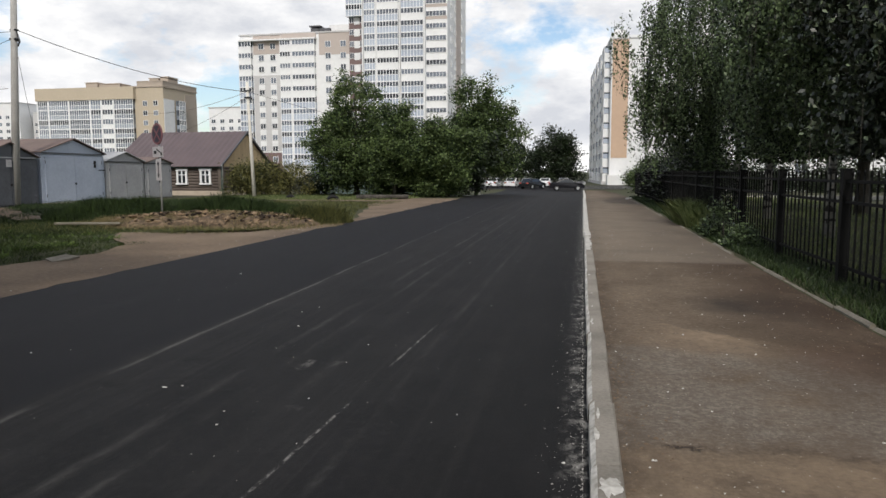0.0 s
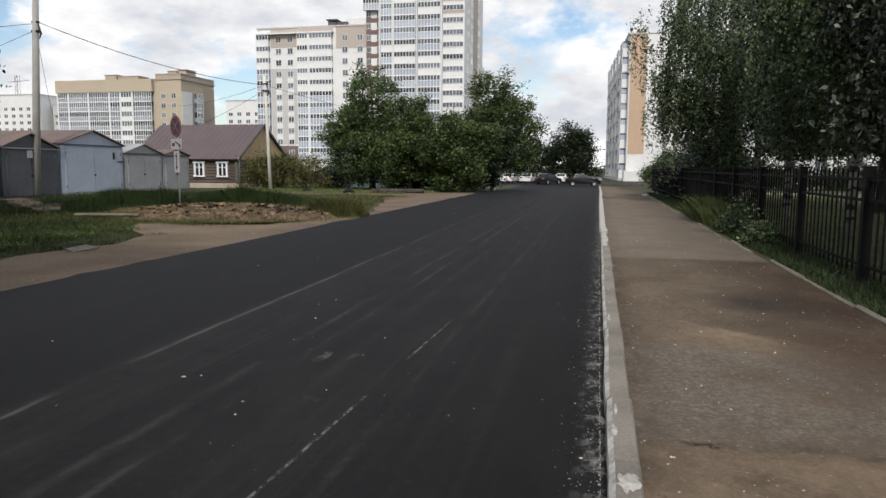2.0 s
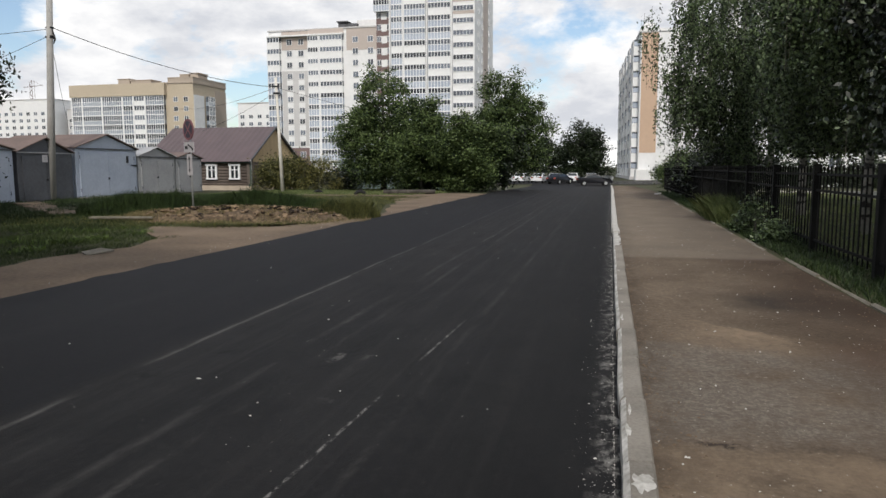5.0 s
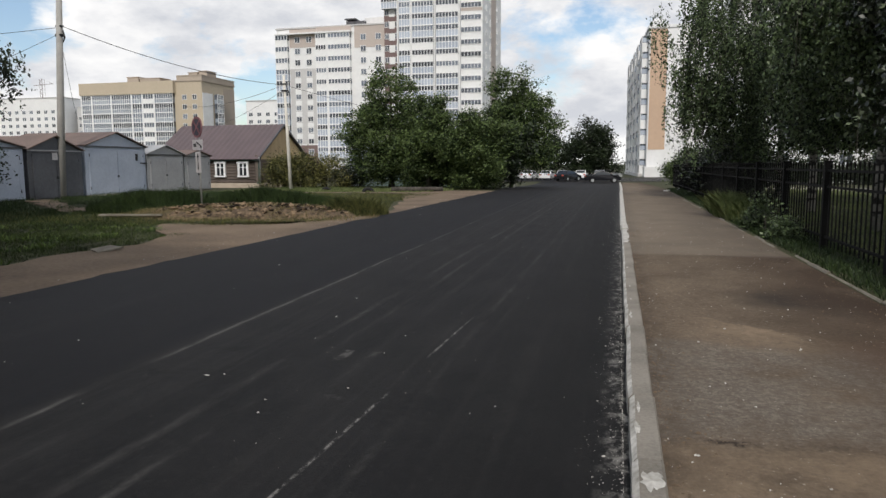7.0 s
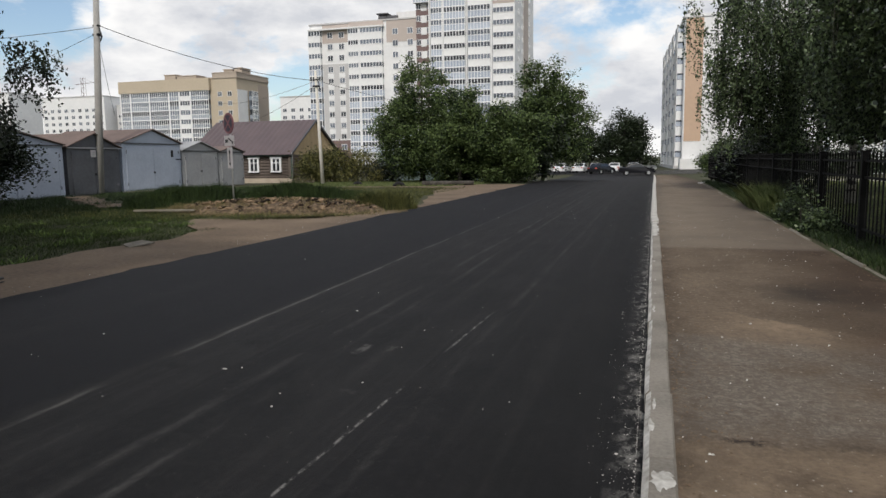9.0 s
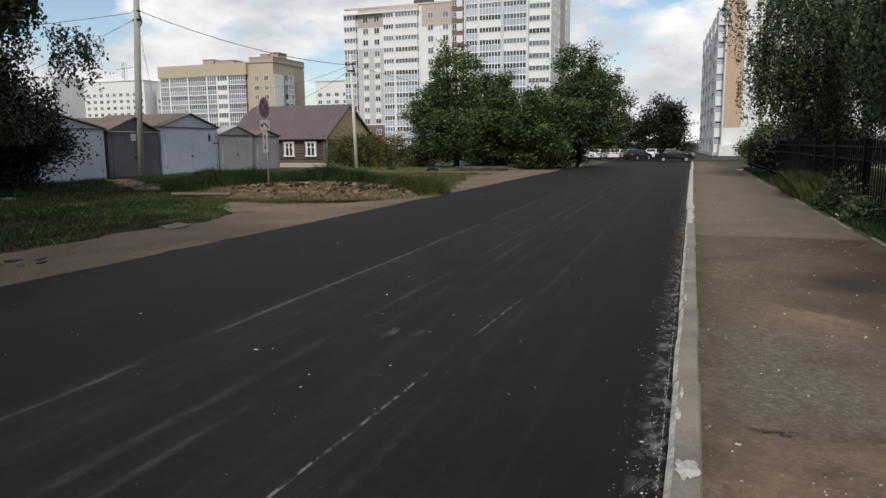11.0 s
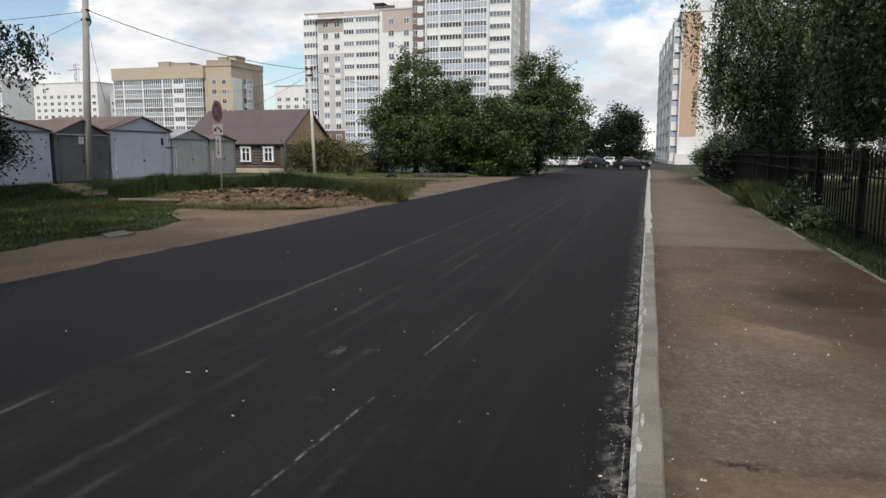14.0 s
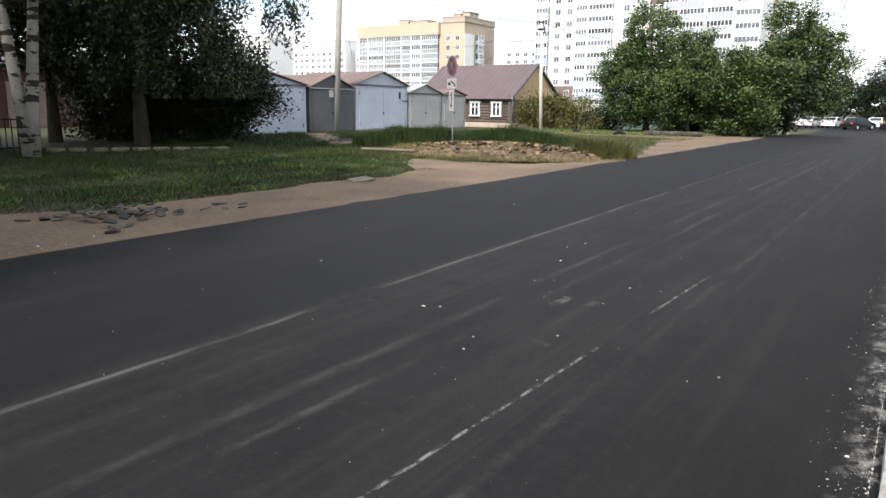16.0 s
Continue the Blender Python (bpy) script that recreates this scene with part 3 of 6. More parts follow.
# ---- kerbs ----
def kerbstone(seed, length, w, h, material_pair):
    rnd = random.Random(seed)
    bm = bmesh.new()
    segs = 4
    prof = [(0, -0.15), (0.008, h - 0.024), (0.036, h), (w - 0.012, h), (w, h - 0.012), (w, -0.15)]
    rings = []
    for k in range(segs + 1):
        y = length * k / segs
        rings.append([bm.verts.new((x + rnd.uniform(-0.0025, 0.0025), y, z + (rnd.uniform(-0.004, 0.003) if z > 0 else 0))) for x, z in prof])
    for a, b in zip(rings, rings[1:]):
        for i in range(len(prof) - 1):
            f = bm.faces.new((a[i], a[i + 1], b[i + 1], b[i]))
            if i < 2 and len(material_pair) > 1:
                f.material_index = 1
    bm.faces.new(rings[0][::-1])
    bm.faces.new(rings[-1])
    bmesh.ops.recalc_face_normals(bm, faces=bm.faces[:])
    me = bpy.data.meshes.new("kerbstone")
    bm.to_mesh(me)
    bm.free()
    for mm in material_pair:
        me.materials.append(mm)
    return me


kerb = thing("kerb", "pale concrete kerb with flaking whitewash beside the road", "kerb", kind="structure")
k_plain = [kerbstone(s, 0.994, 0.16, 0.135, (M_kerb, M_kerbedge)) for s in range(5)]
k_white = [kerbstone(s + 20, 0.994, 0.16, 0.136, (M_whitewash,)) for s in range(3)]
rk = random.Random(5)
for i in range(-20, 87):
    y = i * 1.0 + 0.62
    me = k_white[i % 3] if i > 12 else k_plain[rk.randrange(5)]
    drop = 0.0 if i not in (13, 14, 15) else -0.02
    share("kerbstone", me, kerb, 0.022 + rk.uniform(-0.005, 0.005) - (0.03 if 16 < i < 40 else 0), y, gz(y) + rk.uniform(-0.002, 0.002) + drop, rk.uniform(-0.25, 0.25))
# daubs of whitewash on the kerb's top
rk = random.Random(9)
for i in range(26):
    y = (3.37, 5.55, 6.35, 7.15)[i] if i < 4 else rk.uniform(4, 30)
    bm = bmesh.new()
    L, W = (0.2, 0.066) if i == 0 else (rk.uniform(0.05, 0.22), rk.uniform(0.006, 0.02))
    vs = [bm.verts.new((math.cos(t) * W * rk.uniform(0.55, 1.15), math.sin(t) * L * 0.6 * rk.uniform(0.55, 1.15), 0)) for t in [k * math.pi / 12 for k in range(24)]]
    mid = bm.verts.new((0, 0, 0.0005))
    for k in range(24):
        bm.faces.new((mid, vs[k], vs[(k + 1) % 24]))
    ob = part("whitewash_daub", bm, M_kerbedge, kerb)
    ob.location = (rk.uniform(0.06, 0.10) if i else 0.122, y, 0.1375)

edging = thing("edging", "thin weathered concrete edging of the footway", "edging", kind="structure")
e_me = [kerbstone(40 + s, 0.96, 0.07, 0.05, (M_oldkerb,)) for s in range(4)]
for i in range(-12, 40):
    if i in (12, 15, 22, 23, 27, 30, 31):
        continue
    y = 0.4 + i * 1.0
    share("edging_stone", e_me[i % 4], edging, 2.60 + (0.07 if y < 12.6 else -0.03) + rk.uniform(-0.03, 0.03) - 0.004 * max(y - 14, 0), y, 0.078 + rk.uniform(-0.015, 0.012), rk.uniform(-1.5, 1.5))


# ---- buildings ----
def mesh_of(bm, *mats):
    me = bpy.data.meshes.new("unit")
    bm.to_mesh(me)
    bm.free()
    for m in mats:
        me.materials.append(m)
    return me


def frame_grid(xs, zs, t, y0, y1, material, bottom=None):
    """A frame of bars in one piece: bars of width t at the places given."""
    bm = bmesh.new()
    xb = sorted({round(v, 4) for x in xs for v in (x, x + t)})
    zb = sorted({round(v, 4) for z in zs for v in (z, z + t)})
    grid = {}

    def vert(i, k):
        if (i, k) not in grid:
            grid[(i, k)] = bm.verts.new((xb[i], y0, zb[k]))
        return grid[(i, k)]
    for i in range(len(xb) - 1):
        for k in range(len(zb) - 1):
            if i % 2 == 0 or k % 2 == 0:
                bm.faces.new((vert(i, k), vert(i + 1, k), vert(i + 1, k + 1), vert(i, k + 1)))
    r = bmesh.ops.extrude_face_region(bm, geom=bm.faces[:])
    for v in r["geom"]:
        if isinstance(v, bmesh.types.BMVert):
            v.co.y = y1
    bmesh.ops.recalc_face_normals(bm, faces=bm.faces[:])
    return mesh_of(bm, material)


def block(x0, x1, y0, y1, z0, z1, material):
    bm = bmesh.new()
    box(bm, x0, x1, y0, y1, z0, z1)
    return mesh_of(bm, material)


def window_mesh(w, h, panes=2, glass=None):
    """Frame and pane of a window, outside towards -y."""
    t = 0.09
    return (frame_grid([k * (w - t) / panes for k in range(panes + 1)], [0, h - t], t, -0.07, 0.02, M_frame), block(0.03, w - 0.03, -0.02, 0.015, 0.03, h - 0.03, glass or M_glass))


def balcony_mesh(w, floor_h, panes, solid, glass_h, panel):
    """Parapet, frame and glazing of a balcony one storey high."""
    t = 0.13
    g = floor_h - glass_h
    zs = [g, floor_h - t] if solid else [0.0, g, floor_h - t]
    return (block(0, w, -1.1, 0.05, 0, g, panel), frame_grid([k * (w - t) / panes for k in range(panes + 1)], zs, t, -1.16, -1.06, M_frame),
            block(0.05, w - 0.05, -1.05, 0.04, g, floor_h - 0.02, M_glass))


def put_window(me, parent, x=0, y=0, z=0, rz=0, s=(1, 1, 1)):
    o = share("window", me[0], parent, x, y, z, rz, s)
    share("pane", me[1], o)
    return o


def put_balcony(me, parent, x=0, y=0, z=0, rz=0, s=(1, 1, 1)):
    o = share("balcony", me[0], parent, x, y, z, rz, s)
    share("window_frame", me[1], o)
    share("glazing", me[2], o)
    return o


def apartment(name, label, x0, x1, y0, y1, zb, zt, wall, parapet=None):
    b = thing(name, label, "apartment building", (x0, y0, zb))
    bm = bmesh.new()
    box(bm, 0, x1 - x0, 0, y1 - y0, 0, zt - zb)
    part("wall", bm, wall, b)
    if parapet:
        bm = bmesh.new()
        w, d, h = x1 - x0, y1 - y0, zt - zb
        box(bm, -0.25, w + 0.25, -0.25, d + 0.25, h, h + 0.35)
        part("roof", bm, parapet, b)
    return b


Z0 = -0.8
FH = 2.86
# tower: front to the camera, its side to the road
tower = apartment("tower_block", "tall white and beige apartment tower with glazed balcony columns", -53.4, -32.4, 170, 197, Z0, 58.3, M_white, M_beige)
cols = ((0.45, 2.9, 4), (3.75, 5.4, 7), (9.75, 5.6, 7))
w_band = window_mesh(5.0, 1.25, 6)
w_single = window_mesh(1.5, 1.5, 2)
w_small = window_mesh(1.2, 1.4, 2)
bal_blue = [balcony_mesh(w, FH, n, False, 1.35, M_bluepanel) for _, w, n in cols]
bal_white = [balcony_mesh(w, FH, n, True, 1.35, M_white) for _, w, n in cols]
for k in range(3, 20):
    z = 1.65 + k * FH
    for c, (x, w, n) in enumerate(cols):
        white = (k + c) % 9 in (1, 2) if k < 11 else (k + c) % 5 == 0
        put_balcony((bal_white if white else bal_blue)[c], tower, x, 0, z)
    put_window(w_band, tower, 15.75, -0.05, z + 0.85)
    for y in (4.2, 9.5, 19.5):
        put_window(w_single, tower, 21.05, y, z + 0.85, 90)
    if k >= 13:
        bm = bmesh.new()
        box(bm, 15.3, 20.98, -0.06, 0.0, z + 0.1, z + 0.75)
        part("facade_panel", bm, M_beige, tower)
for x in (0.0, 3.42, 9.3, 15.42):
    bm = bmesh.new()
    box(bm, x, x + 0.3, -1.2, 0, 4, 59)
    part("pilaster", bm, M_white, tower)
bm = bmesh.new()
box(bm, 21.0, 21.08, 11.5, 18.5, 8, 59)
part("facade_strip", bm, M_beige, tower)

# brown stair column between the blocks
stair = apartment("stair_tower", "brown and white banded stair column of the apartment tower", -57.5, -53.5, 171.5, 190, Z0, 52, M_brownf, M_beige)
for k in range(2, 17):
    z = 1.3 + k * FH
    bm = bmesh.new()
    box(bm, 1.35, 2.75, -0.10, 0.05, z + 0.35, z + 2.1)
    part("facade_panel", bm, M_white, stair)
    put_window(w_small, stair, 0.15, -0.05, z + 0.7, 0, (0.95, 1, 1))
    put_window(w_small, stair, 2.8, -0.05, z + 0.7, 0, (0.8, 1, 1))
    if k < 5:
        bm = bmesh.new()
        box(bm, 0, 4, -0.04, 0, z + 2.1, z + 2.9)
        part("facade_panel", bm, M_white, stair)
for k in (13, 14):
    put_balcony(balcony_mesh(4.4, FH, 6, False, 1.35, M_bluepanel), stair, -0.4, -0.2, 1.3 + k * FH + 2.1)

# lower block beside the tower
low = apartment("apartment_block", "white and grey twelve-storey block with beige top storey", -87.0, -57.6, 172, 188, Z0 + 1.2, 36.5, M_white, M_greyf)
ZL = 0.25
b_edge = balcony_mesh(3.4, FH, 4, True, 1.35, M_white)
b_edgeg = balcony_mesh(3.4, FH, 4, False, 1.35, M_bluepanel)
b_mid1 = balcony_mesh(2.9, FH, 4, True, 1.3, M_white)
b_mid2 = balcony_mesh(6.0, FH, 7, True, 1.3, M_white)
b_mid1g = balcony_mesh(2.9, FH, 4, False, 1.3, M_bluepanel)
b_mid2g = balcony_mesh(6.0, FH, 7, False, 1.3, M_bluepanel)
for k in range(1, 12):
    z = ZL + k * FH
    top = k >= 9
    put_balcony(b_edge if top else b_edgeg, low, 0.0, 0, z)
    put_balcony(b_mid1 if k > 6 else b_mid1g, low, 11.2, 0, z)
    put_balcony(b_mid2 if k > 6 else b_mid2g, low, 14.5, 0, z)
    for x in (5.0, 8.2, 23.0, 27.0):
        put_window(w_single, low, x, -0.09, z + 0.85)
        if x < 10 and 2 < k < 9:
            bm = bmesh.new()
            box(bm, x - 0.1, x + 1.6, -0.16, -0.085, z - 0.75, z + 0.6)
            part("facade_panel", bm, M_white, low)


def panel(parent, x0, x1, z0, z1, material, y0=-0.08):
    bm = bmesh.new()
    box(bm, x0, x1, y0, 0, z0, z1)
    part("facade_panel", bm, material, parent)


panel(low, 14.1, 14.5, ZL, ZL + FH * 12, M_white, -1.12)
panel(low, 3.6, 11.0, ZL + FH * 2 + 0.9, ZL + FH * 9 + 0.1, M_greyf)
panel(low, 3.6, 11.0, ZL, ZL + FH * 2 + 0.5, M_brownf)
panel(low, 3.6, 11.0, ZL + FH * 11 - 0.3, 36.0, M_beige)
panel(low, 11.2, 20.6, ZL + FH * 12 + 0.1, 36.2, M_beige, -0.3)
panel(low, 21.4, 30.2, ZL + FH * 10 + 1.9, 36.2, M_beige)
bm = bmesh.new()
box(bm, 0, 20.8, -1.3, 0.2, ZL + FH * 12, ZL + FH * 12 + 0.35)
part("cornice", bm, M_white, low)
bm = bmesh.new()
box(bm, 17.5, 22.5, 5, 9, 36.4, 38.3)
box(bm, 17.0, 20.0, 4.5, 9, 38.7, 38.95)
for x in (17.3, 19.6):
    box(bm, x, x + 0.2, 5, 5.2, 36.4, 38.7)
part("roof_hut", bm, M_roofdark, low)
bm = bmesh.new()
box(bm, 22.0, 30.2, 6, 14, 36.4, 39.2)
part("stair_head", bm, M_white, low)

# yellow block behind the garages
yel = apartment("yellow_block", "yellow nine-storey block with a wall of glazed balconies", -161.0, -119.8, 188, 206, Z0 + 0.3, 26.6, M_yellowf, M_taupe)
b_y = [balcony_mesh(w, 2.8, n, False, 1.6, p) for w, n, p in ((3.4, 5, M_smoke), (6.6, 9, M_smoke), (6.8, 9, M_smoke), (3.4, 4, M_smoke), (3.6, 4, M_white), (6.2, 8, M_smoke))]
for k in range(0, 8):
    z = 1.3 + k * 2.8
    x = 0.3
    for c, w in enumerate((3.4, 6.6, 6.8, 3.4, 3.6, 6.2)):
        put_balcony(b_y[c], yel, x, 0, z)
        x += w + 0.35
    for x in (34.6, 38.0):
        put_window(w_single, yel, x, -0.05, z + 0.8)
    put_balcony(b_y[3], yel, 41.2, 6.5, z, 90)
x = 0.0
for w in (3.4, 6.6, 6.8, 3.4, 3.6, 6.2):
    bm = bmesh.new()
    box(bm, x, x + 0.3, -1.25, 0, 0, 24.0)
    part("pilaster", bm, M_white, yel)
    x += w + 0.35
panel(yel, -0.3, 32.5, 23.7, 27.3, M_yellowf, -1.35)
bm = bmesh.new()
box(bm, 41.2, 41.35, 0.2, 5.5, 0, 23.7)
part("facade_strip", bm, M_white, yel)
bm = bmesh.new()
box(bm, 41.2, 41.32, 11.5, 18, 0, 26)
part("facade_strip", bm, M_taupe, yel)
bm = bmesh.new()
box(bm, 33.0, 41.35, -0.1, 18.1, 26.9, 28.6)
box(bm, 32.9, 41.45, -0.2, 18.2, 28.6, 28.85)
part("raised_storey", bm, M_taupe, yel)
for x0, w, h in ((13, 4, 1.9), (17.5, 7, 1.4), (34.4, 3, 2.6), (38, 2.6, 2.9)):
    bm = bmesh.new()
    box(bm, x0, x0 + w, 4, 9, 27.4, 27.4 + h)
    box(bm, x0 - 0.2, x0 + w + 0.2, 3.8, 9.2, 27.4 + h, 27.6 + h)
    part("roof_hut", bm, M_taupe, yel)


def plain_block(x0, x1, y0, y1, zt, label, wall, nx, nz):
    b = apartment("distant_block", label, x0, x1, y0, y1, Z0, zt, wall, M_greyf)
    w = (x1 - x0) / nx
    for i in range(nx):
        for k in range(nz):
            put_window(w_single, b, i * w + w * 0.25, -0.05, 2 + k * 2.9, 0, (w * 0.5 / 1.5, 1, 1))
    return b


plain_block(-147, -128, 262, 280, 27.5, "distant white block above the house roof", M_white, 5, 8)
plain_block(-265, -231, 258, 275, 31.0, "distant white block behind the garages", M_white, 9, 9)
plain_block(-330, -288, 262, 280, 35.0, "tall distant white block partly hidden by trees", M_white, 9, 10)
plain_block(-228, -214, 262, 280, 27, "distant grey block behind the garages", M_greyf, 4, 8)

crane = thing("tower_crane", "thin distant tower crane above the garages", "crane", (-268, 285, Z0))
bm = bmesh.new()
for dx, dy in ((0, 0), (1.4, 0), (0, 1.4), (1.4, 1.4)):
    tube(bm, [(dx, dy, 0), (dx, dy, 44)], [0.1, 0.1], 4)
for k in range(22):
    a, b = (0, 1.4) if k % 2 else (1.4, 0)
    tube(bm, [(a, 0, k * 2), (b, 0, k * 2 + 2)], [0.1, 0.1], 4)
part("mast", bm, M_rust, crane)
bm = bmesh.new()
tube(bm, [(-4, 0.7, 41), (7, 0.7, 41.6)], [0.15, 0.12], 4)
tube(bm, [(0.7, 0.7, 44), (6.5, 0.7, 41.6)], [0.05, 0.05], 4)
part("jib", bm, M_rust, crane)

# panel block at the end of the road: end wall to the camera, balconies to the road
pan = thing("panel_block", "peach and white panel block with stacked balconies", "apartment building", (4.8, 136, Z0 - 1.0), 2.7)
bm = bmesh.new()
box(bm, 0, 13.5, 0, 48, 0, 27.7)
part("wall", bm, M_white, pan)
panel(pan, 0.2, 3.1, 6, 27.5, M_peach)
bm = bmesh.new()
box(bm, -0.2, 13.7, -0.2, 48.2, 27.7, 28.2)
box(bm, 0.6, 2.6, 2, 7, 28.2, 29.6)
part("roof", bm, M_white, pan)
b_p = balcony_mesh(5.6, 2.85, 6, True, 1.2, M_white)
b_p2 = balcony_mesh(5.6, 2.85, 6, True, 1.2, M_greyf)
pan_end = block(-0.12, 0.0, -1.1, 0.05, 0, 1.5, M_white)
pan_end2 = block(5.6, 5.72, -1.1, 0.05, 0, 1.5, M_white)
pan_side = block(5.56, 5.66, -1.02, 0.05, 1.7, 2.5, M_bluepanel)
for k in range(0, 9):
    for j in range(5):
        bal = put_balcony(b_p2 if (j * 3 + k * 2) % 7 < 2 else b_p, pan, 0, 8.0 + j * 9.6, 1.5 + k * 2.8, -90)
        share("end_panel", pan_end, bal)
        share("end_panel", pan_end2, bal)
        share("end_glazing", pan_side, bal)
        put_window(w_single, pan, -0.04, 11.2 + j * 9.6 - 0.8, 2.4 + k * 2.8, -90)
bm = bmesh.new()
box(bm, -0.6, 2.2, -3.4, 0, 0, 2.9)
part("entrance_box", bm, M_white, pan)
bm = bmesh.new()
box(bm, -1.3, 0, 2, 47, 0, 1.6)
part("plinth", bm, M_greyf, pan)

# white block seen between the trees beyond the fence
sch = apartment("white_block", "long white panel block glimpsed through birch foliage", 13.5, 62, 92, 106, Z0, 27.0, M_white, M_greyf)
for i in range(14):
    for k in range(9):
        put_window(w_single, sch, 1.2 + i * 3.4, -0.05, 2.1 + k * 2.8)
far_kerb = thing("lawn_kerb", "whitewashed kerb across the far lawn", "kerb", kind="structure")
bm = bmesh.new()
for i in range(24):
    box(bm, 6.5 + i * 1.0, 7.46 + i * 1.0, 46.0, 46.16, gz(46) - 0.1, gz(46) + 0.16, 0, 0.015)
part("kerb_run", bm, M_whitewash, far_kerb)


# ---- fence ----
def picket_mesh():
    bm = bmesh.new()
    box(bm, -0.010, 0.010, -0.013, 0.013, 0.10, 1.43)
    tube(bm, [(0, 0, 1.43), (0, 0, 1.48), (0, 0, 1.51)], [0.014, 0.018, 0.004], 6)
    return mesh_of(bm, M_black)


PK = picket_mesh()


def post_mesh(h):
    bm = bmesh.new()
    box(bm, -0.06, 0.06, -0.06, 0.06, -0.2, h, 0, 0.006)
    box(bm, -0.07, 0.07, -0.07, 0.07, h, h + 0.03, 0, 0.006)
    return mesh_of(bm, M_black)


PM = post_mesh(1.50)
bm = bmesh.new()
box(bm, -0.02, 0.02, 0, 3.05, 0, 0.04, 0, 0.004)
RAIL = mesh_of(bm, M_black)
rf = random.Random(3)
fence = thing("fence", "black painted steel picket fence beside the footway", "fence", (3.37, 0, 0.09))
for i in range(-4, 14):
    y = 10.29 - 3.06 + i * 3.06
    fx = 0.004 * (y - 20) if y > 20 else 0.0
    share("post", PM, fence, fx, y, gz(y))
    for z in (0.22, 1.07, 1.34):
        share("rail", RAIL, fence, fx, y, gz(y) + z)
    for k in range(1, 15):
        yy = y + k * 3.06 / 15 + rf.uniform(-0.006, 0.006)
        share("picket", PK, fence, fx, yy, gz(yy) + rf.uniform(-0.01, 0.01), rf.uniform(-4, 4))

# iron fence in front of the far garden
gf = thing("garden_fence", "low dark garden fence under the birches", "fence", (-21.6, 6.4, -0.02))
for i in range(3):
    share("post", PM, gf, 0, i * 1.5, 0, 0, (0.8, 0.8, 0.75))
    for z in (0.2, 1.0):
        share("rail", RAIL, gf, 0, i * 1.5, z, 0, (1, 0.49, 1))
    for k in range(1, 9):
        share("picket", PK, gf, 0, i * 1.5 + k * 0.165, 0, 0, (1, 1, 0.72))


# ---- trees ----
def leaf_arrays(centres, sizes, rng, droop=0.0, aspect=0.62):
    """Pointed leaves folded along the middle, at random turns."""
    n = len(centres)
    a = rng.uniform(0, 2 * np.pi, n)
    tilt = rng.normal(0.0, 0.5, n) - droop
    u = np.stack([np.cos(a) * np.cos(tilt), np.sin(a) * np.cos(tilt), np.sin(tilt)], 1)
    w = rng.normal(size=(n, 3)) * 0.75 + np.array([0, 0, 0.0 if droop > 0.5 else 1.0])
    v = np.cross(u, w)
    v /= np.linalg.norm(v, axis=1)[:, None] + 1e-9
    s = sizes[:, None]
    V = np.stack([centres - u * s * 0.5, centres + v * s * aspect * 0.5 - u * s * 0.08, centres + u * s * 0.55, centres - v * s * aspect * 0.5 - u * s * 0.08], 1).reshape(-1, 3)
    F = np.arange(4 * n).reshape(-1, 4)
    return V, F


def crown_points(rng, n, c, r, power=0.45, seed=0, cut=-0.12, floor=None, lobes=26):
    """Points in a crown made of many lobes, with gaps between them and loose shoots on top."""
    c, r = np.array(c), np.array(r)
    L = []
    for k in range(lobes):
        d = rng.normal(size=3)
        d /= np.linalg.norm(d)
        q = c + d * r * rng.uniform(0.45, 0.95)
        s = rng.uniform(0.20, 0.40) * (r[0] + r[1]) / 2
        up = 1.0
        if d[2] > 0.25 and rng.uniform() < 0.6:
            s, up = s * 0.42, 3.8
        L.append((q, np.array([s, s, s * 0.8 * up])))
    L += [(c, r * 0.6)] * max(2, lobes // 8)
    out = []
    while len(out) < n:
        q, s = L[rng.integers(len(L))]
        d = rng.normal(size=3)
        d /= np.linalg.norm(d)
        p = q + d * s * rng.uniform(0, 1) ** power
        if noise.noise((p[0] * 1.1 + seed * 3, p[1] * 1.1, p[2] * 1.1)) < cut:
            continue
        if floor is not None and p[2] < floor:
            continue
        out.append(p)
    return np.array(out)


def trunk_bm(rng, h, r0, lean, limbs, c, r, start=0.3, forks=((0, 0),)):
    bm = bmesh.new()
    for fx, fy in forks:
        pts, rad = [], []
        for k in range(9):
            t = k / 8
            pts.append((fx * t + lean[0] * t * t + 0.12 * noise.noise((t * 3, fx, 1)) * t, fy * t + lean[1] * t * t + 0.12 * noise.noise((t * 3, fy, 6)) * t, h * t - 0.1 * (k == 0)))
            rad.append(r0 * (1 - 0.86 * t) * (1.25 if k == 0 else 1))
        tube(bm, pts, rad, 10)
        for i in range(limbs):
            t = rng.uniform(start, 0.92)
            p0 = Vector(pts[int(t * 8)]).lerp(Vector(pts[min(int(t * 8) + 1, 8)]), t * 8 - int(t * 8))
            q = crown_points(rng, 1, c, [v * 0.8 for v in r], 0.5)[0]
            q = Vector(q)
            q.z = max(q.z, p0.z - 0.3)
            mid = p0.lerp(q, 0.5) + Vector((0, 0, 0.12 * (q - p0).length))
            rr = r0 * (1 - 0.86 * t) * 0.5
            tube(bm, [p0, p0.lerp(mid, 0.5) + Vector((0, 0, 0.08)), mid, q], [rr, rr * 0.7, rr * 0.45, rr * 0.12], 6)
    return bm


